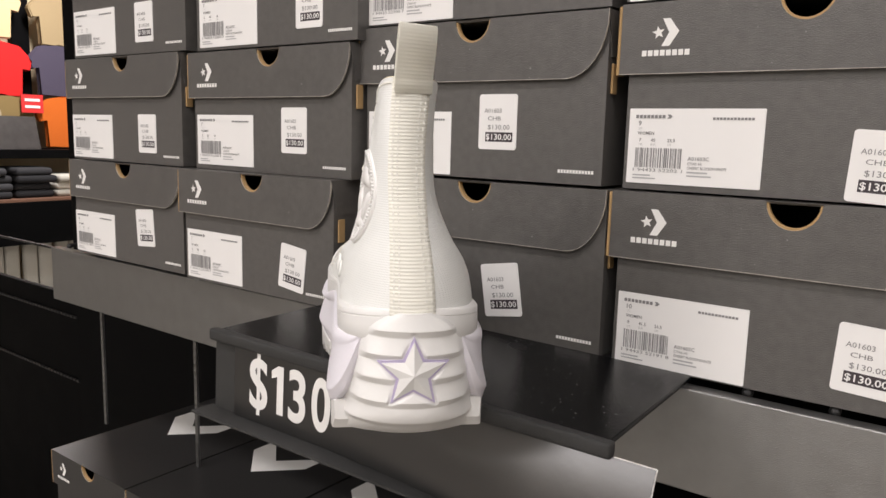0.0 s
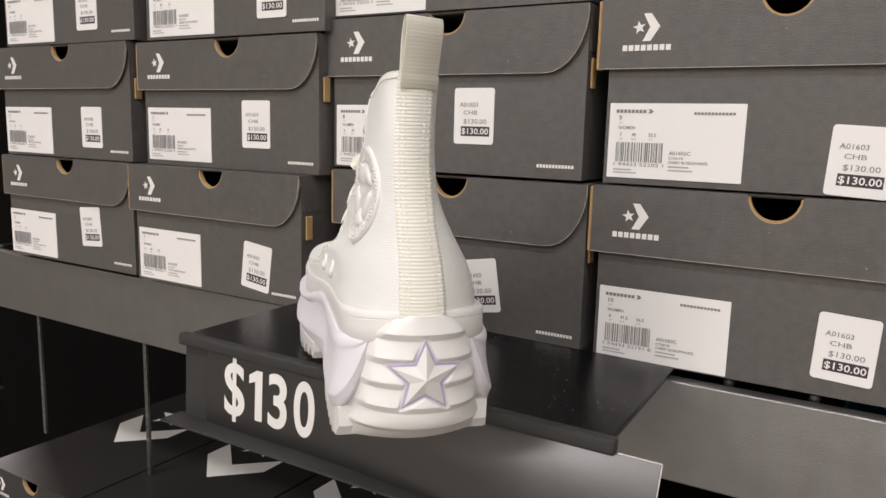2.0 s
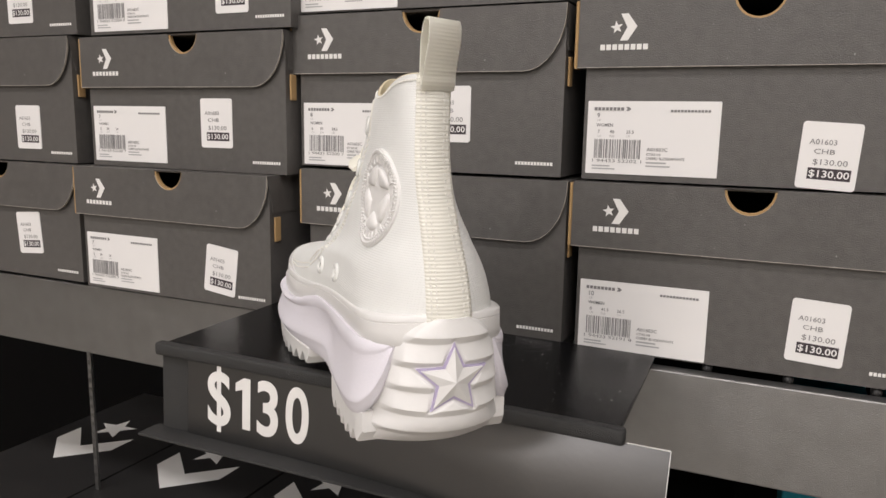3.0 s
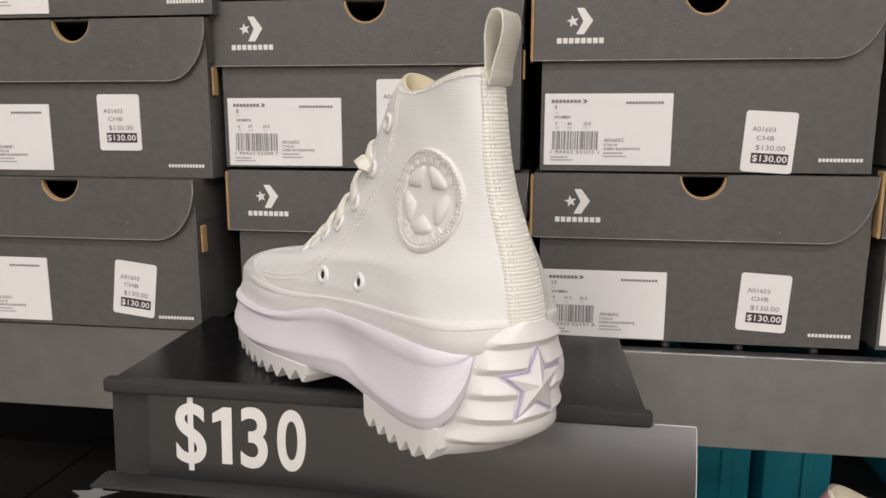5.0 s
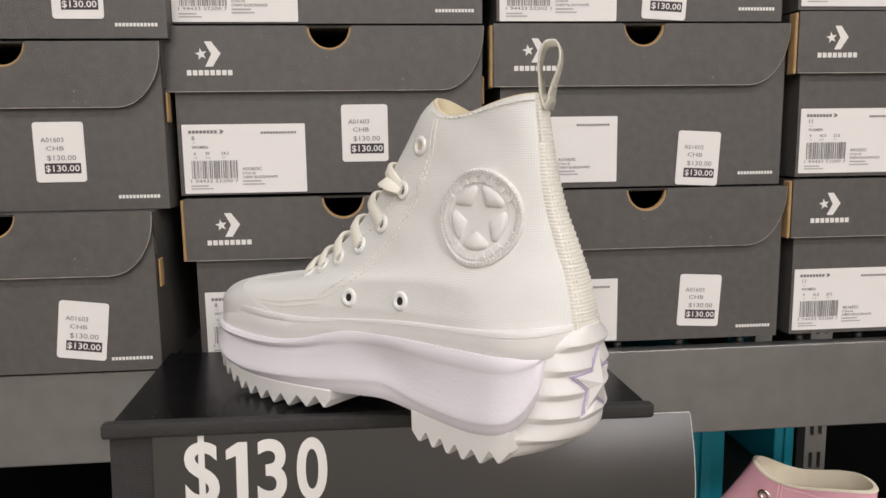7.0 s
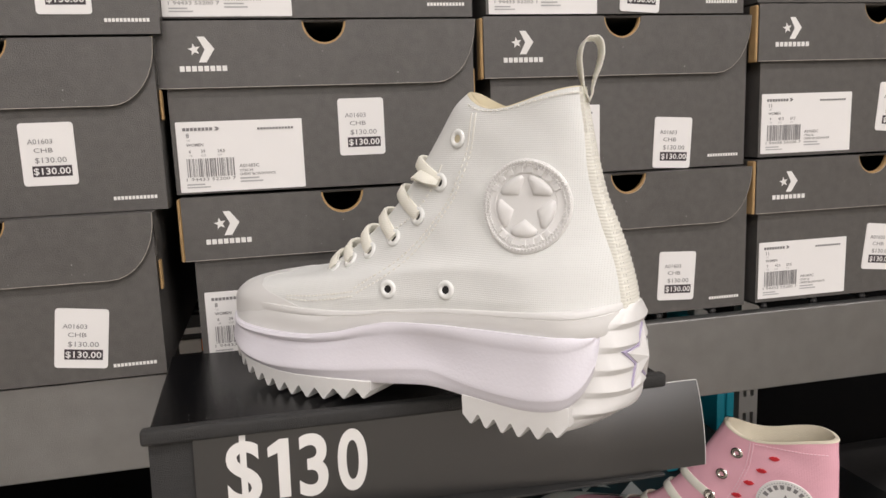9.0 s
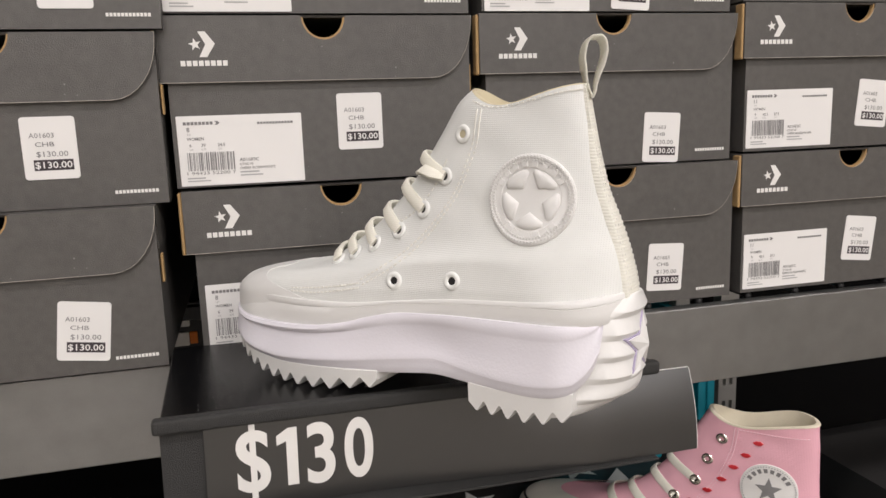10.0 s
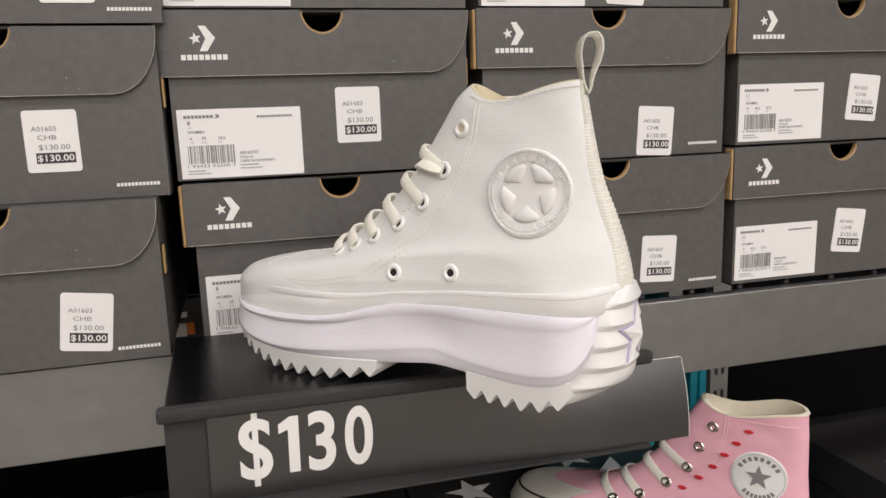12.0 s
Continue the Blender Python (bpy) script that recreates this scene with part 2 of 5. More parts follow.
def label_print(size):
    """Print on the size sticker; sticker is 0.0855 x 0.0485 from its lower left corner."""
    if size in LABELS:
        return LABELS[size]
    bm = bmesh.new()
    uk, eu, cm = SIZES[size]
    y = -0.0009
    add_blocks(bm, 0.0045, 0.0248, 0.0423, 0.0444, y, 8)
    f = bm.faces.new([bm.verts.new((0.0255 + a, y, 0.0434 + b)) for a, b in ((0, 0.0013), (0.002, 0.0013), (0.0035, 0), (0.002, -0.0013), (0, -0.0013), (0.0012, 0))])
    add_text(bm, size, 0.0065, 0.0376, 0.0030, y, bold=0.00004)
    add_text(bm, "US", 0.0068, 0.0351, 0.0014, y, mat_index=1)
    add_text(bm, "WOMEN", 0.0062, 0.0317, 0.0020, y, bold=0.00004)
    for tx, val, unit in ((0.0075, uk, "UK"), (0.0155, eu, "EUR"), (0.0265, cm, "CM")):
        add_text(bm, val, tx, 0.0272, 0.0021, y, bold=0.00003)
        add_text(bm, unit, tx, 0.0247, 0.0013, y, mat_index=1)
    add_blocks(bm, 0.0545, 0.0797, 0.0416, 0.0431, y, 12)
    rnd = random.Random(size)
    x = 0.0055
    while x < 0.0365:
        w = rnd.choice((0.00028, 0.00045, 0.0007, 0.0009))
        add_rect(bm, x, x + w, 0.0105, 0.0232, y)
        x += w + rnd.choice((0.0003, 0.0005, 0.0008))
    code = {"9": "1 94433 52202 1", "10": "1 94433 52191 8"}.get(size, "1 94433 52200 7")
    add_text(bm, code, 0.0045, 0.0078, 0.0021, y, width=0.033)
    add_rect(bm, 0.0045, 0.0165, 0.0049, 0.0058, y, 1)
    add_rect(bm, 0.0045, 0.0200, 0.0030, 0.0038, y, 1)
    add_text(bm, "A01603C", 0.0405, 0.0160, 0.0023, y, width=0.0135, bold=0.00003)
    add_text(bm, "CTAS HI", 0.0405, 0.0131, 0.0016, y, width=0.009, bold=0.00003)
    add_text(bm, "CHERRY BLOSSOM/WHITE", 0.0405, 0.0104, 0.0017, y, width=0.0245, bold=0.00003)
    add_rect(bm, 0.0405, 0.0535, 0.0079, 0.0089, y, 1)
    add_rect(bm, 0.0405, 0.0560, 0.0057, 0.0066, y, 1)
    LABELS[size] = flat_print(bm, "printing", (INK_GREY, INK_FAINT))
    return LABELS[size]


def tag_print():
    if "tag" not in LABELS:
        bm = bmesh.new()
        y = -0.0009
        add_text(bm, "A01603", 0.0048, 0.0270, 0.0031, y, width=0.0150)
        add_text(bm, "CHB", 0.0080, 0.0214, 0.0029, y, width=0.0115)
        add_text(bm, "$130.00", 0.0082, 0.0148, 0.0034, y, width=0.0190)
        add_rect(bm, 0.0060, 0.0298, 0.0058, 0.0128, y + 0.0002, 1)
        add_text(bm, "$130.00", 0.0068, 0.0073, 0.0042, y - 0.0002, width=0.0222, bold=0.00008, mat_index=2)
        LABELS["tag"] = flat_print(bm, "printing", (INK_GREY, INK_DARK, PAPER))
    return LABELS["tag"]


STICKER = mesh_of(plate(rounded(0, 0.0855, 0, 0.0485, 0.0006, 2), -0.0006, 0), "size_label", PAPER)
TAG = mesh_of(plate(rounded(0, 0.0330, 0, 0.0405, 0.0022, 5), -0.0006, 0), "price_tag", PAPER)


def box_shell(box, w, h, d, notch, mat):
    """Open card box with a cut in its end wall behind the thumb hole, one folded sheet."""
    bm = bmesh.new()
    zt, n0, n1 = h - 0.002, notch - 0.020, notch + 0.020
    v = {k: bm.verts.new(c) for k, c in dict(a=(0, 0, 0), b=(w, 0, 0), c=(w, d, 0), d=(0, d, 0), A=(0, 0, zt), B=(w, 0, zt), C=(w, d, zt), D=(0, d, zt), e=(n0, 0, zt), f=(n0, 0, zt - 0.022), g=(n1, 0, zt - 0.022), h=(n1, 0, zt)).items()}
    for face in ("adcb", "aADd", "bcCB", "dDCc", "abBhgfeA"):
        bm.faces.new([v[k] for k in face])
    bmesh.ops.recalc_face_normals(bm, faces=bm.faces)
    bmesh.ops.solidify(bm, geom=list(bm.faces), thickness=0.0015)
    return part("box_body", bm, mat, box)


def lid_shell(box, x, w, h, d, lid_h, notch, mat, y):
    """Hinged lid: top, two sides and an end flap with its rounded corner and thumb hole, one folded sheet."""
    bm = bmesh.new()
    flap = [bm.verts.new((x + a, y, h + b)) for a, b in notch_outline(w, lid_h, 0.030, notch - x, 0.0155, 0.0165)]
    bm.faces.new(flap)
    tl, bl, tr, nr, nl = flap[0], flap[1], flap[11], flap[12], flap[-1]
    cl, cr = bm.verts.new((x, d, h)), bm.verts.new((x + w, d, h))
    bm.faces.new((tl, nl, nr, tr, cr, cl))
    dl = bm.verts.new((x, d, h - lid_h))
    bm.faces.new((tl, cl, dl, bl))
    r0, r1 = bm.verts.new((x + w, 0.004, h - 0.030)), bm.verts.new((x + w, d, h - 0.030))
    bm.faces.new((tr, r0, r1, cr))
    bmesh.ops.recalc_face_normals(bm, faces=bm.faces)
    bmesh.ops.solidify(bm, geom=list(bm.faces), thickness=0.0014)
    bm.normal_update()
    for f in bm.faces:
        c = f.calc_center_median()
        if f.calc_area() < 0.0006 and c.y < y + 0.003 and min(e.calc_length() for e in f.edges) < 0.0022 and c.z < h - 0.003:
            f.material_index = 1
    return part("lid", bm, [mat, EDGE_WORN], box)


def shoe_box(x, y, z, w, h, size, lid_w, notch, tag, label_at, tag_at, tilt=0.0, label_tilt=0.0, yaw=0.0, lid_h=0.0465):
    """Lidded shoe box seen from its end. x, z: lower left corner of the body's end; the lid reaches past it."""
    box = thing("shoe_box", tag, "shoe box", pose(x, y, z, 0, 0, yaw), "stacked shoe boxes")
    d = 0.335
    box_shell(box, w, h, d, notch, CARD_BLACK)
    lid_x = w - lid_w + 0.001
    lid = lid_shell(box, lid_x, lid_w, h, d, lid_h, notch, CARD_BLACK, -0.0040)
    bm = bmesh.new()
    add_box(bm, lid_x - 0.0026, lid_x - 0.0002, -0.0034, 0.006, h - lid_h - 0.0005, h - 0.0010, 0.0007, 1)
    part("kraft_edge", bm, KRAFT, lid, "bare brown card edge")
    bm = bmesh.new()
    add_box(bm, w + 0.0006, w + 0.0022, 0.004, 0.012, h - lid_h - 0.010, h - lid_h + 0.010, 0.0006, 1)
    part("kraft_tab", bm, KRAFT, lid, "bare brown card tab")
    bm = bmesh.new()
    ring = [(notch + r * math.cos(radians(a)), h + k * r * math.sin(radians(a))) for r, k, seq in ((0.0155, 1.065, range(-180, 1, 15)), (0.0142, 1.065, range(0, -181, -15))) for a in seq]
    add_plate(bm, ring, -0.0030, 0.0004)
    part("notch_rim", bm, KRAFT, lid, "bare brown card rim of the thumb hole")
    # rubbed pale line along the flap's cut edge
    line = [(lid_x + a, h + b) for a, b in notch_outline(lid_w, lid_h, 0.030, notch - lid_x, 0.0155, 0.0165)[1:12]]
    bm = bmesh.new()
    lower = [bm.verts.new((a, -0.0043, b)) for a, b in line]
    upper = [bm.verts.new((a - 0.0004 * i / 10, -0.0043, b + 0.0004 * (1 - i / 10))) for i, (a, b) in enumerate(line)]
    for i in range(10):
        bm.faces.new((lower[i], lower[i + 1], upper[i + 1], upper[i]))
    part("worn_edge", flat_print(bm, "worn_edge", (EDGE_WORN,)), None, lid, "rubbed pale edge of the flap")
    bm = bmesh.new()
    add_logo(bm, lid_x + 0.0215, h - 0.0190, 0.0170, -0.0044)
    part("emblem", flat_print(bm, "emblem", (PRINT_WHITE,)), None, lid, "white printed star and arrow emblem")
    bm = add_blocks(bmesh.new(), lid_x + 0.0150, lid_x + 0.0467, h - 0.0334, h - 0.0298, -0.0044, 8)
    tagged(part("name_line", flat_print(bm, "name_line", (PRINT_WHITE,)), None, lid), kind="stuff")
    bm = bmesh.new()
    add_blocks(bm, w - 0.0335, w - 0.0055, 0.0076, 0.0099, -0.0004, 12)
    tagged(part("printed_line", flat_print(bm, "printed_line", (PRINT_WHITE,)), None, box, "small white printed line"), kind="stuff")
    lb = part("size_label", STICKER, None, box, "white printed size sticker", pose(label_at[0], -0.0001, label_at[1], 0, label_tilt))
    tagged(part("printing", label_print(size), None, lb), kind="stuff")
    if tag_at:
        tg = part("price_tag", TAG, None, box, "white price sticker with a dark price bar", pose(tag_at[0], -0.0001, tag_at[1], 0, -tilt))
        tagged(part("printing", tag_print(), None, tg), kind="stuff")
    return box


# columns from far to near: (x, y, z, width, height, size, lid width, notch x, label corner, sticker corner, tilt)
BASE = 1.1492
COLUMNS = [
    # first column
    (-0.889, 0.455, BASE, 0.2165, 0.1110, "6", 0.2220, 0.112, (0.000, 0.0025), (0.1320, 0.0210), 4),
    (-0.887, 0.455, 1.2615, 0.2165, 0.1135, "6", 0.2220, 0.112, (0.001, 0.0025), (0.1380, 0.0115), 0),
    (-0.876, 0.455, 1.3765, 0.2150, 0.1135, "6", 0.2220, 0.112, (0.003, 0.0025), (0.1270, 0.0115), 0),
    # second column
    (-0.6595, 0.449, BASE, 0.2100, 0.1110, "7", 0.2160, 0.1075, (0.0035, 0.0025), (0.1400, 0.0115), -7),
    (-0.6550, 0.460, 1.2608, 0.2150, 0.1125, "7", 0.2210, 0.1145, (0.004, 0.0045), (0.1285, 0.0195), 0),
    (-0.6490, 0.460, 1.3755, 0.2150, 0.1130, "7", 0.2210, 0.1145, (0.005, 0.0025), (0.1420, 0.0125), 0),
    # third column
    (-0.4275, 0.4735, BASE, 0.2140, 0.1170, "8", 0.2205, 0.1065, (0.0045, 0.0000), (0.1190, 0.0135), 9),
    (-0.4350, 0.4735, 1.2685, 0.2160, 0.1165, "8", 0.2220, 0.1080, (0.003, 0.0012), (0.1145, 0.0220), 0),
    (-0.4365, 0.4735, 1.3870, 0.2180, 0.1165, "8", 0.2220, 0.1080, (0.003, 0.0010), (0.1300, 0.0220), 0),
    # fourth column
    (-0.2035, 0.4735, BASE, 0.2170, 0.1175, "10", 0.2230, 0.1080, (0.0025, 0.0010), (0.1355, 0.0110), -3),
    (-0.2050, 0.4770, 1.2683, 0.2165, 0.1187, "9", 0.2230, 0.1057, (0.0025, 0.0040), (0.1335, 0.0010), -3),
    (-0.2080, 0.4735, 1.3885, 0.2130, 0.1165, "9", 0.2190, 0.1060, (0.0020, 0.0000), (0.1060, 0.0020), -3),
    # fifth column
    (0.0235, 0.4725, 1.1500, 0.2150, 0.1215, "11", 0.2210, 0.1080, (0.0020, 0.0030), (0.1040, 0.0215), -6),
    (0.0215, 0.4725, 1.2735, 0.2150, 0.1215, "11", 0.2210, 0.1080, (0.0020, 0.0025), (0.1120, 0.0180), -5),
    (0.0170, 0.4725, 1.3965, 0.2150, 0.1170, "11", 0.2210, 0.1080, (0.0020, 0.0025), None, 0),
]
for bx, by, bz, bw, bh, size, lw, nx, la, ta, tilt in COLUMNS:
    shoe_box(bx, by, bz, bw, bh, size, lw, nx, "dark charcoal card shoe box with white size and price stickers", la, ta, tilt, lid_h=0.0435 if bx < -0.5 else 0.0446)

# ---- display riser with price card ----
RISER_AT = pose(-0.4468, 0.3208, 1.1572, 0, 1.1, 1.7)

FRONT_SLOPE = pose(0, 0.0040, -0.0072, -1.5)


def display_riser(at, label):
    """Bent sheet steel riser; origin at the left end of its front edge, top at height 0."""
    r = thing("display_riser", label, "display riser", at)
    bm = bmesh.new()
    add_box(bm, 0.004, 0.3045, 0.0072, 0.1400, -0.0035, 0, 0.0006, 1)
    part("top_plate", bm, STEEL_TOP, r, "satin black sheet top with dust specks")
    bm = bmesh.new()
    add_box(bm, -0.0004, 0.3075, 0, 0.0078, -0.0078, 0.0008, 0.0020, 3)
    part("front_lip", bm, STEEL_EDGE, r, "worn textured front edge", soft=40)
    part("front_panel", block(0.003, 0.3005, 0.0005, 0.0030, -0.0510, -0.0004), STEEL_EDGE, r, at=FRONT_SLOPE)
    part("bottom_ledge", block(-0.0035, 0.3000, -0.0165, 0.0030, -0.0530, -0.0510, 0.0009, 2), STEEL_EDGE, r, "thin card-holding ledge", at=FRONT_SLOPE, soft=40)
    part("side_panel", block(0.003, 0.0055, 0.0076, 0.1385, -0.0560, -0.0036), STEEL_BLACK, r)
    return r


riser = display_riser(RISER_AT, "black steel shoe display riser hooked over the shelf rail")
sign = thing("price_card", "glossy black price card with white figures, in the riser's ledge", "price sign", RISER_AT @ FRONT_SLOPE)


def card_strip(x0, x1, steps, front, back):
    """A stretch of the card: hung straight at one end, bellied out over the ledge at the other, where its top leans back."""
    bm = bmesh.new()
    cols = []
    for i in range(steps + 1):
        x = x0 + (x1 - x0) * i / steps
        foot = -0.0115 * max(0, min(1, (x - 0.11) / 0.15)) ** 1.3
        rows = [(-0.0508 + 0.0514 * q / 12, foot * (1 - (q / 12) ** 2)) for q in range(13)]
        cols.append([bm.verts.new((x, front + o, z)) for z, o in rows] + [bm.verts.new((x, back + o, z)) for z, o in rows[::-1]])
    for p, q in zip(cols, cols[1:]):
        for i in range(26):
            bm.faces.new((p[i], p[(i + 1) % 26], q[(i + 1) % 26], q[i]))
    bm.faces.new(cols[0])
    bm.faces.new(cols[-1][::-1])
    return bm


part("card", card_strip(0.0255, 0.3300, 32, -0.0012, 0.0002), SIGN_CARD, sign, soft=40)
# white card core showing along the cut edges of the free end
part("card_edge", card_strip(0.3302, 0.3305, 1, -0.0012, 0.0002), PAPER, sign, "white cut edge of the card")
part("card_edge", block(0.3085, 0.3300, -0.0010, 0.0002, 0.0007, 0.0009), PAPER, sign, "white cut edge of the card")
for glyph, x0, x1, z0, h in (("$", 0.0418, 0.0602, -0.0395, 0.0340), ("1", 0.0640, 0.0755, -0.0395, 0.0340), ("3", 0.0805, 0.0965, -0.0395, 0.0340), ("0", 0.1020, 0.1188, -0.0395, 0.0340)):
    bm = bmesh.new()
    if glyph == "1":
        bm.faces.new([bm.verts.new((x, -0.0015, z0 + z)) for x, z in ((x1 - 0.0062, 0), (x1, 0), (x1, h), (x1 - 0.0050, h), (x0, h - 0.0042), (x0, h - 0.0098), (x1 - 0.0062, h - 0.0078))])
    elif glyph == "$":
        add_text(bm, "S", x0, z0, h, -0.0015, width=x1 - x0, bold=0.0010)
        xm = (x0 + x1) / 2
        add_rect(bm, xm - 0.0017, xm + 0.0017, z0 - 0.0055, z0 + h + 0.0050, -0.0016)
    else:
        add_text(bm, glyph, x0, z0, h, -0.0015, width=x1 - x0, bold=0.0011)
    part("figure", flat_print(bm, "figure", (PRINT_WHITE,)), None, sign, "white printed figure " + glyph)


# ---- white platform high-top ----
def curve_through(keys):
    """Smooth function through (x, y) pairs (monotone cubic)."""
    xs, ys = [k[0] for k in keys], [k[1] for k in keys]
    n = len(xs)
    d = [(ys[i + 1] - ys[i]) / (xs[i + 1] - xs[i]) for i in range(n - 1)]
    m = [d[0]] + [0 if d[i - 1] * d[i] <= 0 else 2 * d[i - 1] * d[i] / (d[i - 1] + d[i]) for i in range(1, n - 1)] + [d[-1]]

    def f(x):
        if x <= xs[0]:
            return ys[0]
        if x >= xs[-1]:
            return ys[-1]
        i = max(j for j in range(n - 1) if xs[j] <= x)
        h = xs[i + 1] - xs[i]
        t = (x - xs[i]) / h
        return (2 * t ** 3 - 3 * t ** 2 + 1) * ys[i] + (t ** 3 - 2 * t ** 2 + t) * h * m[i] + (3 * t ** 2 - 2 * t ** 3) * ys[i + 1] + (t ** 3 - t ** 2) * h * m[i + 1]
    return f


MM = 0.001


def plan_outline(back, front, heel_w, waist_w, fore_w, grow=0.0, steps=44, square=2.5):
    """Closed plan outline of a sole in mm: list of (x, y) from the heel round the right side to the toe and back on the left."""
    length = front - back
    wr = curve_through([(0, heel_w * 0.93), (0.12, heel_w), (0.42, waist_w), (0.72, fore_w), (1, fore_w * 0.9)])
    half = []
    for i in range(steps + 1):
        a = math.pi * i / steps
        s = 0.5 - 0.5 * math.cos(a)
        e = abs(2 * s - 1)
        # rounder ends: quarter ellipses over the heel's and the toe's last stretch
        end = 1.0
        hs, ts = heel_w / length, fore_w * 1.05 / length
        if s < hs:
            end = math.sqrt(max(0, 1 - ((hs - s) / hs) ** square))
        elif s > 1 - ts:
            end = math.sqrt(max(0, 1 - ((s - 1 + ts) / ts) ** 2.2))
        half.append((wr(s) * end, back + s * length))
    right = [(x + (grow if x > 0.01 else 0), y) for x, y in half]
    left = [(-x, y) for x, y in right[-2:0:-1]]
    return right + left


def loft(bm, rings, close_top=False, close_bottom=False, wrap=True):
    made = [[bm.verts.new(tuple(c * MM for c in p)) for p in ring] for ring in rings]
    for a, b in zip(made, made[1:]):
        n = len(a)
        for i in range(n if wrap else n - 1):
            j = (i + 1) % n
            bm.faces.new((a[i], a[j], b[j], b[i]))
    if close_top:
        bm.faces.new(made[-1])
    if close_bottom:
        bm.faces.new(made[0][::-1])
    return made


# side lines of the sole: height above the base by the distance from the heel, in mm
FOX_TOP = curve_through([(-8, 73), (19, 69), (50, 67), (84, 65), (121, 61), (150, 58), (185, 57), (210, 57), (232, 53), (250, 48), (266, 46.5)])
FOX_LOW = curve_through([(-8, 59), (28, 56.5), (80, 56), (105, 55), (120, 54), (137, 50.5), (157, 45), (178, 42), (205, 41), (235, 42), (266, 46)])
MID_LOW = curve_through([(-8, 66), (7, 64), (9.3, 57), (10.6, 46), (13, 36.5), (17, 28.5), (24, 22.5), (45, 19.5), (72, 21), (97, 23), (116, 21), (131, 19.5), (165, 18.4), (195, 18), (222, 21), (243, 27), (266, 37)])
# crease that parts the flank of the foam from its chamfered foot
FOOT_RISE = curve_through([(-8, 2), (8, 3), (14, 6), (26, 6.5), (60, 6.5), (84, 7.8), (98, 9), (120, 8.9), (152, 6.5), (178, 5), (206, 4), (249, 4.5), (266, 4)])
TOE_TIP = 263.5


def ramp(x, a, b):
    return max(0.0, min(1.0, (x - a) / (b - a)))


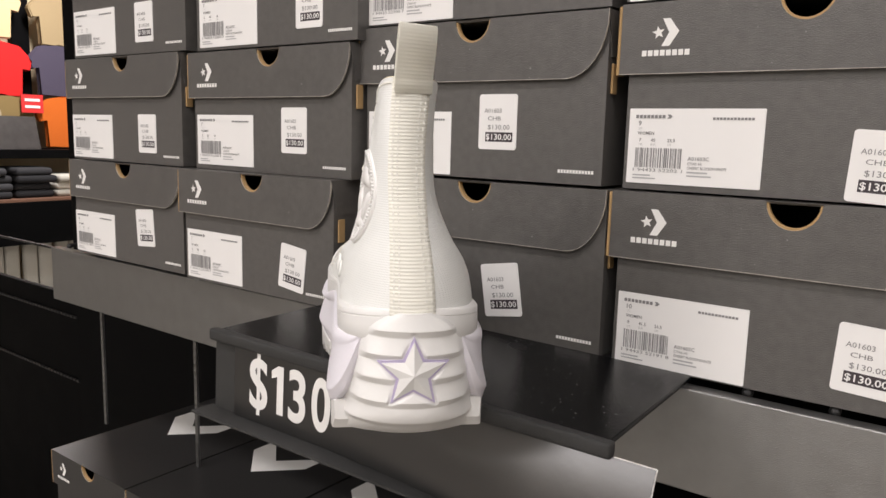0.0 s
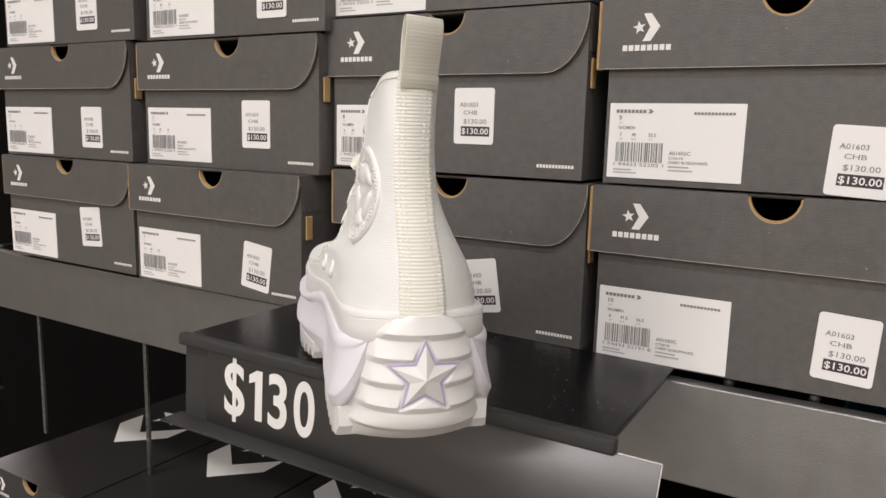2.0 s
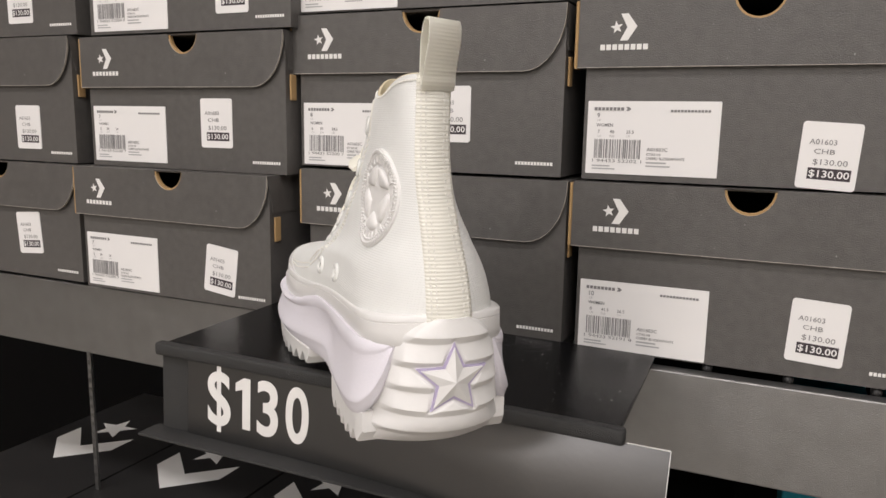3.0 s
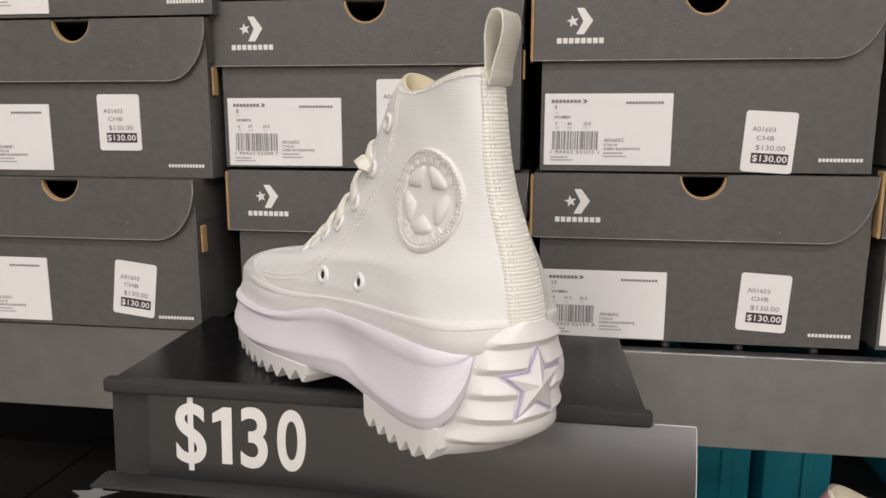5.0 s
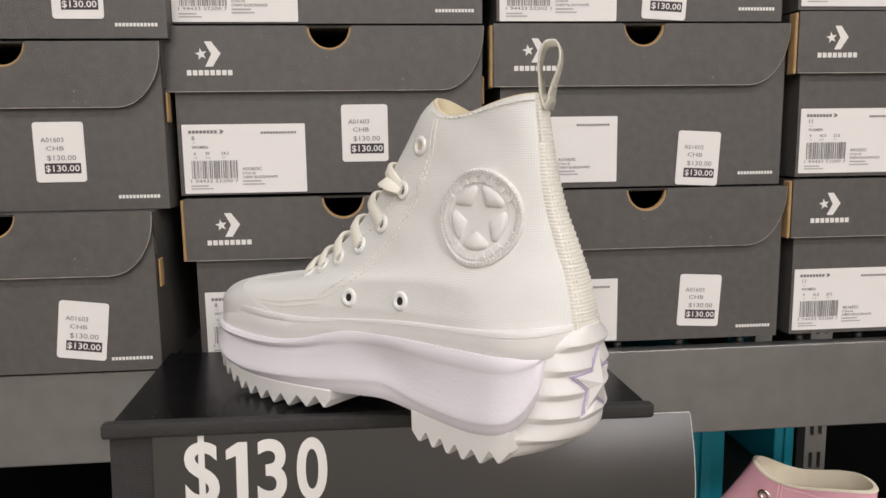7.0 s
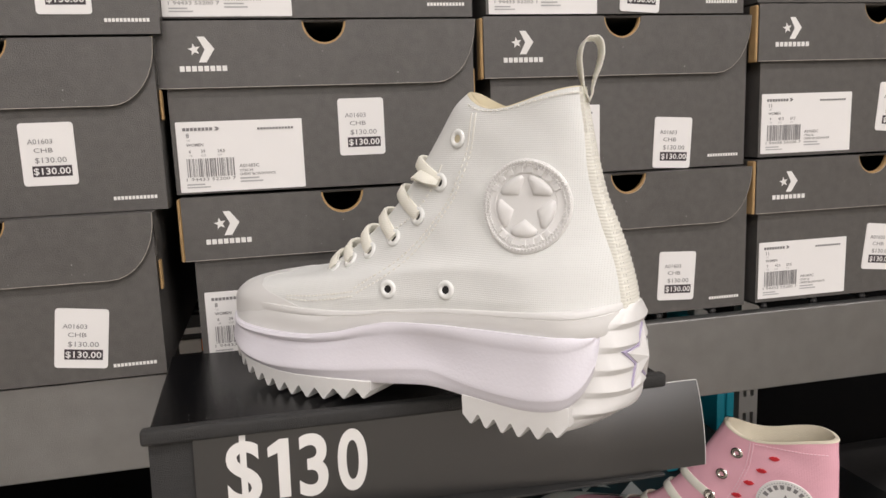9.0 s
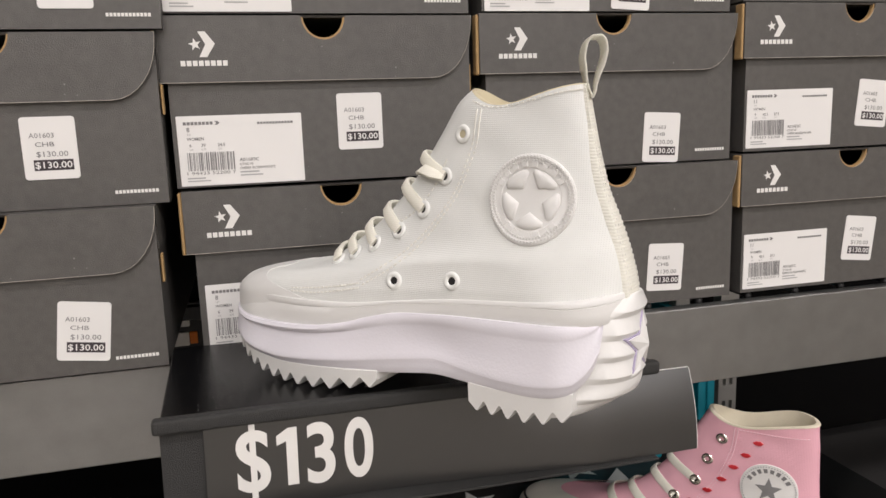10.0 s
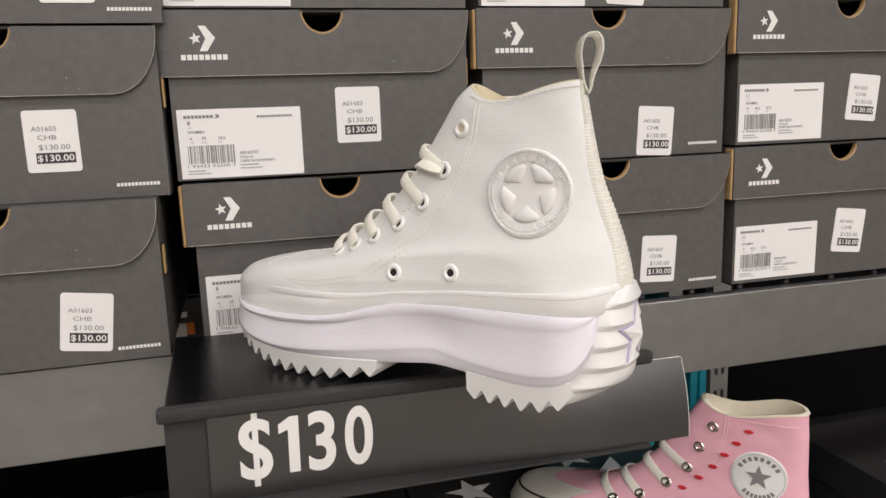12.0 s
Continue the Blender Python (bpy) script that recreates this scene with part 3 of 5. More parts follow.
def build_sole(shoe):
    # foxing band: flat, with a fine groove under its top edge
    out = plan_outline(-1.5, TOE_TIP, 33, 34.5, 42, steps=60)
    rings = []
    for t, g in ((0, 0.5), (0.06, 1.1), (0.5, 0.9), (0.74, 0.8), (0.765, 0.35), (0.79, 0.8), (0.95, 0.7), (1.0, 0.1), (1.0, -3.0)):
        ring = []
        for x, y in out:
            g2 = g * (1 - 0.9 * ramp(y, 165, 220))
            if t > 0.7:
                g2 -= 1.6 * ramp(y, 195, 220)
            ring.append((x * (1 + g2 / 36), 129 + (y - 129) * (1 + g2 / 132), FOX_LOW(y) - 1 + (FOX_TOP(y) - FOX_LOW(y) + 1) * t))
        rings.append(ring)
    bm = bmesh.new()
    loft(bm, rings)
    part("foxing_band", bm, RUBBER, shoe, "cream-white rubber band round the upper", soft=50)
    # foam midsole: rolled lip along the fore part, scooped flank, chamfered foot
    out = plan_outline(1.6, TOE_TIP - 3, 33.5, 34.5, 42.5, steps=110, square=2.35)
    flank = ((0.0, 0.0, 0), (0.0, 2.4, 0), (0.04, 3.0, 0), (0.10, 3.5, 0), (0.17, 3.5, 0.2), (0.22, 3.3, 0.75), (0.245, 3.1, 1), (0.27, 3.0, 0.9), (0.34, 3.0, 0.55), (0.46, 3.0, 0.3), (0.60, 3.3, 0.1), (0.74, 3.9, 0), (0.86, 4.6, 0), (0.95, 5.1, 0), (1.0, 5.2, 0))
    foot = ((0.06, 5.1), (0.14, 4.8), (0.5, 3.9), (0.9, 3.1), (1.0, 2.4), (1.0, -8))
    rings = []
    for row in [(t, g, c, None) for t, g, c in flank] + [(1.0, g, 0, f) for f, g in foot]:
        t, g0, crease, down = row
        ring = []
        for x, y in out:
            top = FOX_LOW(y) + 0.5
            low = min(MID_LOW(y) - 0.5, top - 0.6)
            ridge = min(low + FOOT_RISE(y), top - 0.3)
            z = top + (ridge - top) * t if down is None else ridge + (low - ridge) * down
            heel, toe = ramp(90 - y, 0, 60), ramp(y, 215, 250)
            lip = ramp(y, 128, 165) * (1 - ramp(y, 222, 246))
            g = g0 - 2.2 * crease * lip
            if g0 > 1:
                g += (2.9 - g0) * 0.55 * toe
            deep = (top - z) / max(1.0, top - low)
            waist = math.exp(-((y - 97) / 20) ** 2)
            g += heel * 1.8 * deep - (3.2 * waist * math.sin(math.pi * deep) ** 1.3 if g0 > 0 else 0)
            g *= 0.25 + 0.75 * ramp(y, 6.5, 11.5)
            ring.append((x * (1 + g / 38), 127 + (y - 127) * (1 + g / 140), z))
        rings.append(ring)
    bm = bmesh.new()
    loft(bm, rings, close_bottom=False)
    part("midsole", bm, FOAM, shoe, "sculpted lavender-white foam platform", soft=42)

    # toothed treads under the ball and the heel
    def tread(name, tips, y0, y1, base, depth, label):
        ref = plan_outline(-6, TOE_TIP + 1, 37, 38, 46.5, steps=120)
        width = curve_through([(y, max(x, 0.5)) for x, y in ref[:121:3]])
        line = [(y0, 0.25)]
        for k, y in enumerate(tips):
            line += [(y - 1.1, 0.86), (y - 0.45, 0.98), (y + 0.45, 0.98), (y + 1.1, 0.86)]
            if k + 1 < len(tips):
                mid = y * 0.52 + tips[k + 1] * 0.48
                line += [(mid - 0.8, 0.10), (mid, 0.0), (mid + 0.8, 0.10)]
        line.append((y1, 0.3))
        bm = bmesh.new()
        rows = []
        for yy, f in line:
            z = base(yy) + depth * (1 - f)
            top = min(MID_LOW(yy), 16.5 + 10.5 * ramp(yy, 13, 20)) + 0.8
            z = min(z, top - 1)
            w = width(yy)
            rows.append([(w - 0.9, yy, top), (w, yy, top - 0.7), (w - 0.2, yy, z + 0.6), (w - 1.2, yy, z), (-w + 1.2, yy, z), (-w + 0.2, yy, z + 0.6), (-w, yy, top - 0.7), (-w + 0.9, yy, top)])
        loft(bm, rows, wrap=True)
        vs = list(bm.verts)
        bm.faces.new(vs[:8])
        bm.faces.new(vs[-8:][::-1])
        part(name, bm, RUBBER, shoe, label, soft=28)

    fore = curve_through([(130, 10), (142, 8.4), (155, 6.6), (168, 5), (185, 4.6), (200, 5.2), (212, 7.2), (221, 9.8), (230, 13.2), (239, 18), (252, 26), (264, 33)])
    heel = curve_through([(-6, 24), (2, 17), (10.5, 12.4), (21.5, 8.2), (33, 5.2), (44, 4.2), (53, 4.6), (62, 5.2), (73, 6.4)])
    tread("forefoot_tread", [138.5, 151.5, 165, 177, 188.5, 199, 208.5, 217.5, 226, 233.5, 240.5, 247, 253, 258.5], 133.5, 262, fore, 6.4, "white rubber tread with saw teeth")
    tread("heel_tread", [22.8, 33, 43.5, 52.8, 62, 71], 17.5, 75.5, heel, 6.0, "white rubber tread with saw teeth")


def inside(x, z, poly):
    hit = False
    for (x0, z0), (x1, z1) in zip(poly, poly[1:] + poly[:1]):
        if (z0 > z) != (z1 > z) and x < x0 + (z - z0) / (z1 - z0) * (x1 - x0):
            hit = not hit
    return hit


def distance_to(x, z, poly):
    best = 1e9
    for (x0, z0), (x1, z1) in zip(poly, poly[1:] + poly[:1]):
        dx, dz = x1 - x0, z1 - z0
        t = max(0, min(1, ((x - x0) * dx + (z - z0) * dz) / (dx * dx + dz * dz)))
        best = min(best, math.hypot(x - x0 - t * dx, z - z0 - t * dz))
    return best


def build_heel_cap(shoe):
    """Ribbed rubber block that wraps the back of the sole, with a faceted star."""
    SEAM = curve_through([(9, 23), (14, 22), (20, 20), (24, 19), (28, 16.5), (36, 12.8), (46, 10), (56, 8.2), (63, 5), (67.5, 1.5), (70.5, -3)])
    edge = curve_through([(9, 35.5), (17, 33), (24, 30.5), (33, 28.6), (46, 26), (56, 24), (63, 20), (67.5, 14.5), (70.5, 7)])
    bm = bmesh.new()
    rows = []
    nv = 84
    cz = 43.5
    zone = star_points(17.4, 0.48, 90, 0, cz)
    zs = [9 + 61.5 * i / 160 for i in range(161)]
    for z in zs:
        # saw-tooth ribs: each swells downward to a crest and cuts back in
        ph = ((70.5 - z) / 10.9) % 1.0
        rib = (ph / 0.70) ** 1.25 if ph < 0.70 else (1 - (ph - 0.70) / 0.30) ** 0.9
        lean = 0.055 * (42 - z) if z < 42 else 0.03 * (42 - z)
        row = []
        w = edge(z)
        for i in range(nv + 1):
            s = -1 + 2 * i / nv
            x = w * s
            r = 37.5
            bend = r - math.sqrt(r * r - x * x * 0.92)
            fade = max(0, min(1, (0.97 - abs(s)) / 0.13))
            swell = 1.9 + 2.2 * max(0, (abs(s) - 0.45) / 0.55)
            gap = 0.0 if inside(x, z, zone) else min(1.0, distance_to(x, z, zone) / 1.6)
            here = 0.2 + (swell * rib * fade - 0.2) * gap * gap * (3 - 2 * gap)
            flush = SEAM(z) - 0.2 - (-5.6 + r - math.sqrt(r * r - w * w * 0.92))
            y = -5.6 + bend - here + (-lean * 0.3 if z > 42 else lean * 0.5) + max(0, flush) * abs(s) ** 3.5
            if z < 27:
                y += (27 - z) ** 2 * 0.055 * (1 - 0.6 * abs(s) ** 5)
            row.append((x * (1 + 0.012 * rib * ramp(abs(s), 0.6, 0.95)), y, z))
        rows.append(row)
    made = loft(bm, rows, wrap=False)
    # close inward so the block has depth
    inner = [[bm.verts.new((v.co.x * 0.96, v.co.y + 0.006, v.co.z)) for v in (r[0], r[-1])] for r in made]
    for a, b, ra, rb in zip(inner, inner[1:], made, made[1:]):
        bm.faces.new((ra[0], rb[0], b[0], a[0]))
        bm.faces.new((ra[-1], a[1], b[1], rb[-1]))
    top_in = bm.faces.new([*made[-1], inner[-1][1], inner[-1][0]])
    bm.faces.new([*made[0][::-1], inner[0][0], inner[0][1]])
    part("heel_cap", bm, RUBBER, shoe, "ribbed white rubber heel block", soft=35)

    def on_back(x, z, out):
        return (x * MM, (-6.1 - out + 37.5 - math.sqrt(1406 - x * x * 0.92) + (0.5 * 0.055 * (42 - z) if z < 42 else -0.3 * 0.03 * (42 - z))) * MM, z * MM)
    cz = 43.5
    # recessed lavender border and raised facets
    bm = bmesh.new()
    o = star_points(17.0, 0.48, 90, 0, cz)
    f = [bm.verts.new(on_back(x, z, 0.45)) for x, z in o]
    b = [bm.verts.new(on_back(x, z, -1.6)) for x, z in o]
    c0 = bm.verts.new(on_back(0, cz, 0.3))
    for i in range(10):
        j = (i + 1) % 10
        bm.faces.new((f[i], f[j], c0))
        bm.faces.new((f[i], b[i], b[j], f[j]))
    part("star_border", bm, GROOVE, shoe, "lavender recessed star outline")
    bm = bmesh.new()
    o = star_points(14.9, 0.455, 90, 0, cz)
    f = [bm.verts.new(on_back(x, z, 1.0)) for x, z in o]
    b = [bm.verts.new(on_back(x, z, -3.0)) for x, z in o]
    c0 = bm.verts.new(on_back(0, cz, 3.9))
    for i in range(10):
        j = (i + 1) % 10
        bm.faces.new((f[i], f[j], c0))
        bm.faces.new((f[i], b[i], b[j], f[j]))
    part("heel_star", bm, RUBBER, shoe, "raised faceted star")


# rings of the upper: back y, back z, front y, front z, half width, end roundness, sideways lean
RINGS = [
    (-2, 58, 262.5, 44, 41.0, 3.6, 0.80, 0),
    (-2, 68, 262.5, 54, 40.0, 3.6, 0.82, 0),
    (-1.5, 78, 258, 61, 38.0, 3.4, 0.86, 0),
    (0.5, 90, 245, 65.5, 34.5, 3.0, 0.88, -0.5),
    (5.5, 106, 204, 70.5, 26.5, 2.6, 0.88, -1.6),
    (11, 122, 155, 97, 19.6, 2.4, 0.9, -3.0),
    (15.2, 140, 126, 124, 16.0, 2.3, 0.95, -3.4),
    (18.6, 157, 107, 150, 15.0, 2.4, 1.0, -2.4),
    (20.6, 168, 94, 169, 14.5, 2.5, 1.0, -1.4),
    (21.6, 174, 87, 174.5, 14.5, 2.6, 1.0, -1.0),
]
RING_FN = [curve_through([(i, r[k]) for i, r in enumerate(RINGS)]) for k in range(8)]


BAND_W = curve_through([(y, max(x, 0.5)) for x, y in plan_outline(-1.5, TOE_TIP, 33, 34.5, 42, steps=90)[:91:3]])
BAND = [BAND_W]


TOE_FULL = curve_through([(0, 3.0), (1, 3.0), (2, 1.7), (3, 0.3), (4, 0.0)])


def upper_point(k, a, off=0.0):
    """A point of the upper in mm: k runs over the rings, a is the angle from the heel (0) over the left side (pi/2) to the front (pi)."""
    yb, zb, yf, zf, w, p, heel, lean = (f(k) for f in RING_FN)
    s = 0.5 - 0.5 * math.cos(a)
    e = abs(math.cos(a))
    if a < math.pi / 2 or a > 1.5 * math.pi:
        p = p + max(1.9, 3.2 - 0.6 * k)
    else:
        p = p + TOE_FULL(k)
    hw = w * (1 - e ** p) ** (1 / 2.0) * (heel + (1 - heel) * min(1, s * 1.7))
    yy = yb + (yf - yb) * s
    if k < 3.5 and 3 < yy < 256:
        hw = min(hw, BAND[0](yy) - 0.4 - max(0, k - 1.5) * 1.6)
    top = max(0, (k - 6) / 3)
    dip = -9.0 * top * max(0, math.sin(math.pi * s ** 1.7)) ** 1.1 if k > 6 else 0
    low = max(0, 1 - k / 4)
    z = zb + (zf - zb) * s + dip
    if k < 4:
        # the lower rings stay level along the band and rise to the dome
        z += low * (FOX_TOP(yb + (yf - yb) * s) - 4 + 8 * k - z) * 0.6 * math.sin(math.pi * s)
    side = -1 if a < math.pi else 1
    x = side * (hw + off * math.sin(math.pi * s)) + lean
    y = yb + (yf - yb) * s + off * (-math.cos(a)) * (1 if e > 0.2 else e * 5)
    if k > 3:
        x += side * 0.55 * min(1, (k - 3) / 2) * math.sin(math.pi * s) * (math.sin(0.13 * z + 0.06 * y) + 0.6 * math.sin(0.11 * y - 0.21 * z + 1.0))
    y += (x - lean) * 0.42 * max(0, min(1, (k - 4) / 3)) * (1 - s) ** 2
    return (x, y, z)


def build_upper(shoe):
    n, m = 96, 54
    bm = bmesh.new()
    rings = [[upper_point(9 * i / m, 2 * math.pi * j / n) for j in range(n)] for i in range(m + 1)]
    # collar turns over into the lining
    last = rings[-1]
    cx, cy = sum(p[0] for p in last) / n, sum(p[1] for p in last) / n
    made = loft(bm, rings)
    # the cap's edge runs back along both sides from the middle of the vamp
    cap = bmesh.new()
    for side in (-1, 1):
        half = bm.copy()
        for co, no in (((0, 0.178, 0.0562), (0, 0.225, -1)), ((0, 0, 0), (side, 0, 0))):
            bmesh.ops.bisect_plane(half, geom=[*half.verts, *half.edges, *half.faces], plane_co=co, plane_no=Vector(no).normalized(), clear_inner=True)
        bmesh.ops.delete(half, geom=[f for f in half.faces if f.calc_center_median().z > 0.1 or f.calc_center_median().y < 0.163], context="FACES")
        me = bpy.data.meshes.new("half_cap")
        half.to_mesh(me)
        half.free()
        cap.from_mesh(me)
        bpy.data.meshes.remove(me)
    bmesh.ops.remove_doubles(cap, verts=cap.verts, dist=0.00002)
    bmesh.ops.recalc_face_normals(cap, faces=cap.faces)
    cap.normal_update()
    if sum(v.normal.z for v in cap.verts) < 0:
        bmesh.ops.reverse_faces(cap, faces=cap.faces)
        cap.normal_update()
    for v in cap.verts:
        v.co += v.normal * 0.00045
    rim = [e for e in cap.edges if e.is_boundary]
    away = {v: v.normal.copy() for e in rim for v in e.verts}
    ex = bmesh.ops.extrude_edge_only(cap, edges=rim)
    for v in [g for g in ex["geom"] if isinstance(g, bmesh.types.BMVert)]:
        near = min(away, key=lambda q: (q.co - v.co).length)
        v.co -= away[near] * 0.0014
    part("toe_cap", cap, RUBBER, shoe, "smooth white rubber toe cap", soft=60)
    part("upper", bm, CANVAS, shoe, "off-white canvas high-top upper", soft=60)
    bm = bmesh.new()
    inner = []
    for dz, k in ((0.0, 1.0), (0.5, 0.97), (0.2, 0.92), (-4, 0.88), (-30, 0.8), (-60, 0.8)):
        inner.append([(cx + (x - cx) * k, cy + (y - cy) * k, z + dz) for x, y, z in last])
    loft(bm, inner, close_top=True)
    part("lining", bm, LINING, shoe, "cream cloth lining", soft=60)
    # tape up the heel and its pull loop
    bm = bmesh.new()
    back = curve_through([(62, -3.5), (72, -2.8), (90, 0.8), (106, 5.3), (122, 11), (140, 15.2), (157, 18.8), (174, 22.4)])
    sway = curve_through([(62, -0.4), (85, -0.9), (110, -2.4), (135, -3.2), (158, -2.0), (174, -0.6)])
    tw = curve_through([(62, 10.5), (85, 10), (110, 8.8), (140, 8.6), (174, 9.2)])
    swing = curve_through([(62, 0), (85, 0.02), (115, 0.16), (145, 0.28), (174, 0.40)])
    rows = []
    for i in range(113):
        z = 62 + i
        lean = sway(z)
        row = []
        for q in range(-6, 7):
            s = q / 6
            w = tw(z)
            row.append((lean + w * s, back(z) - 0.9 + 2.6 * s * s + w * s * swing(z) - 0.05 * math.cos(z * math.pi), z))
        row = [(row[0][0] + 0.3, row[0][1] + 5, z), *row, (row[-1][0] - 0.3, row[-1][1] + 5, z)]
        rows.append(row)
    made = loft(bm, rows, wrap=False)
    part("heel_tape", bm, TAPE, shoe, "ribbed cream grosgrain tape", soft=80)
    bm = bmesh.new()
    path = [(21.5, 167), (22, 170), (22.5, 173), (24, 180), (25, 187), (24, 193), (20.8, 196.6), (17.4, 196.6), (14.4, 193.5), (13.8, 189), (14.8, 184), (16.9, 178), (18.6, 171.5), (21.5, 167.5)]
    fy, fz = curve_through(list(enumerate(p[0] for p in path))), curve_through(list(enumerate(p[1] for p in path)))
    rows = []
    for i in range(0, 13 * 8 + 1):
        t = i / 8
        y, z = fy(t), fz(t)
        dy, dz = fy(t + 0.05) - fy(t - 0.05), fz(t + 0.05) - fz(t - 0.05)
        ln = math.hypot(dy, dz) or 1
        ny, nz = -dz / ln, dy / ln
        rib = 0.05 * math.cos(i * math.pi)
        turn = 0.40 + 0.12 * max(0, min(1, (z - 170) / 12))
        sink = -1.9 * max(0, min(1, (173 - z) / 5))
        rows.append([(-0.4 + 1.6 * max(0, (z - 172) / 25) + w * 0.97, y + 0.7 + sink + turn * w + ny * o, z + nz * o) for w, o in ((-9, -0.55), (9, -0.55), (9.3, 0), (9, 0.55 + rib), (-9, 0.55 + rib), (-9.3, 0))])
    loft(bm, rows)
    part("pull_loop", bm, LOOP_TAPE_LIFTED, shoe, "cream ribbed pull loop", soft=50)


def upper_at(y, z, side=-1, k=5.0, a=1.3):
    """Where the upper's side stands at the distance y from the heel and the height z: the point and the way out of it, in mm."""
    for _ in range(9):
        p = upper_point(k, a)
        dk = upper_point(k + 0.02, a)
        da = upper_point(k, a + 0.01)
        m = np.array([[(dk[1] - p[1]) / 0.02, (da[1] - p[1]) / 0.01], [(dk[2] - p[2]) / 0.02, (da[2] - p[2]) / 0.01]])
        step = np.linalg.lstsq(m, np.array([y - p[1], z - p[2]]), rcond=None)[0]
        k = min(8.9, max(0.4, k + max(-1, min(1, step[0]))))
        a = min(2.95, max(0.12, a + max(-0.4, min(0.4, step[1]))))
    p, dk, da = Vector(upper_point(k, a)), Vector(upper_point(k + 0.05, a)), Vector(upper_point(k, a + 0.03))
    n = (dk - p).cross(da - p).normalized()
    if n.x > 0:
        n = -n
    if side > 0:
        lean = RING_FN[7](k)
        p = Vector((2 * lean - p.x, p.y, p.z))
        n = Vector((-n.x, n.y, n.z))
    return p, n


def facing(p, n, up=Vector((0, 0, 1))):
    """A frame at p (mm) with z along n, in metres."""
    x = up.cross(n).normalized()
    y = n.cross(x)
    return Matrix.Translation(p * MM) @ Matrix((x, y, n)).transposed().to_4x4()


def add_torus(bm, m, big, small, seg=20, sub=8, squash=1.0):
    rings = []
    for i in range(seg):
        a = 2 * math.pi * i / seg
        rings.append([bm.verts.new(m @ Vector(((big + small * math.cos(b)) * math.cos(a), (big + small * math.cos(b)) * math.sin(a), squash * small * math.sin(b)))) for b in (2 * math.pi * j / sub for j in range(sub))])
    for i in range(seg):
        for j in range(sub):
            bm.faces.new((rings[i][j], rings[(i + 1) % seg][j], rings[(i + 1) % seg][(j + 1) % sub], rings[i][(j + 1) % sub]))
    return bm


def ribbon(bm, pts, normals, width, thick):
    """A flat lace through points (mm) that lies along the given normals."""
    rows = []
    for i, (p, n) in enumerate(zip(pts, normals)):
        t = (pts[min(i + 1, len(pts) - 1)] - pts[max(i - 1, 0)]).normalized()
        side = t.cross(n).normalized()
        nn = side.cross(t).normalized()
        w, h = width / 2, thick / 2
        rows.append([tuple(p + side * a + nn * b) for a, b in ((-w, -h * 0.5), (-w * 0.7, -h), (w * 0.7, -h), (w, -h * 0.5), (w, h * 0.5), (w * 0.7, h), (-w * 0.7, h), (-w, h * 0.5))])
    made = loft(bm, rows)
    bm.faces.new(made[0][::-1])
    bm.faces.new(made[-1])


EYELETS = [(86.6, 151), (97.0, 128.5), (110, 110.5), (126, 98), (144, 89.5), (159, 83), (173, 77.5)]


def bend(p0, n0, p1, n1, lift, steps=14, drop=0.0):
    """Points and normals of a lace bar from one eyelet over the throat to the other."""
    pts, ns = [], []
    for i in range(steps + 1):
        t = i / steps
        mid = (p0 + p1) / 2 + lift
        q = p0 * (1 - t) ** 2 + mid * 2 * t * (1 - t) + p1 * t ** 2
        pts.append(q)
        out = (n0 * (1 - t) + n1 * t + lift.normalized() * 1.6 * math.sin(math.pi * t)).normalized()
        ns.append(out)
    return pts, ns


def over_throat(p0, p1, gap):
    """How far a lace between two eyelets must be lifted at its middle to pass over the throat."""
    mid = (p0 + p1) / 2
    best = min((Vector((0, RING_FN[2](k / 10), RING_FN[3](k / 10))) for k in range(28, 90)), key=lambda q: abs((q.y - mid.y) * 0.48 - (q.z - mid.z) * 0.87))
    out = Vector((mid.x, best.y, best.z)) - mid
    return (out + out.normalized() * gap) * 2


def build_lacing(shoe):
    sites = {}
    for side in (-1, 1):
        for i, (y, z) in enumerate(EYELETS + [(122.5, 72), (86, 74.5)]):
            p, n = upper_at(y, z, side, 8 - i * 0.9 if i < 7 else 2.0, 2.3 if i < 7 else 1.5)
            sites[side, i] = (p, n)
            bm = bmesh.new()
            add_torus(bm, facing(p + n * 0.5, n), 0.0036, 0.0015, 22, 8, 0.7)
            eye = part("eyelet", bm, ENAMEL, shoe, "white enamelled eyelet", soft=60)
            # flat disc closes the eyelet; its dark colour paints the shade of the hole
            bm = bmesh.new()
            bmesh.ops.create_circle(bm, cap_ends=True, segments=18, radius=0.0031, matrix=facing(p + n * 0.25, n))
            part("eyelet_hole", bm, LINING if i == 0 else HOLE_SHADE, eye)
    rnd = random.Random(3)
    for i in range(1, 7):
        (p0, n0), (p1, n1) = sites[-1, i], sites[1, i]
        up = over_throat(p0, p1, 3.4 + rnd.uniform(-0.5, 0.9))
        bm = bmesh.new()
        pts, ns = bend(p0 + n0 * 0.4, n0, p1 + n1 * 0.4, n1, up)
        ribbon(bm, pts, ns, 6.8, 2.9)
        part("lace", bm, LACE, shoe, "flat cream cotton lace", soft=50)
    # tucked end of the lace above the top pair
    p0, n0 = sites[-1, 1]
    bm = bmesh.new()
    pts = [p0 + n0 * 1.0, p0 + Vector((-1.5, 7, 1.5)), p0 + Vector((0.5, 15, 4.0)), p0 + Vector((4.5, 19, 3.0)), p0 + Vector((8, 17, -1)), p0 + Vector((12, 13, -5))]
    ribbon(bm, pts, [Vector((-0.5, 0.3, 0.8))] * 6, 6.4, 2.2)
    part("lace", bm, LACE, shoe, "", soft=50)


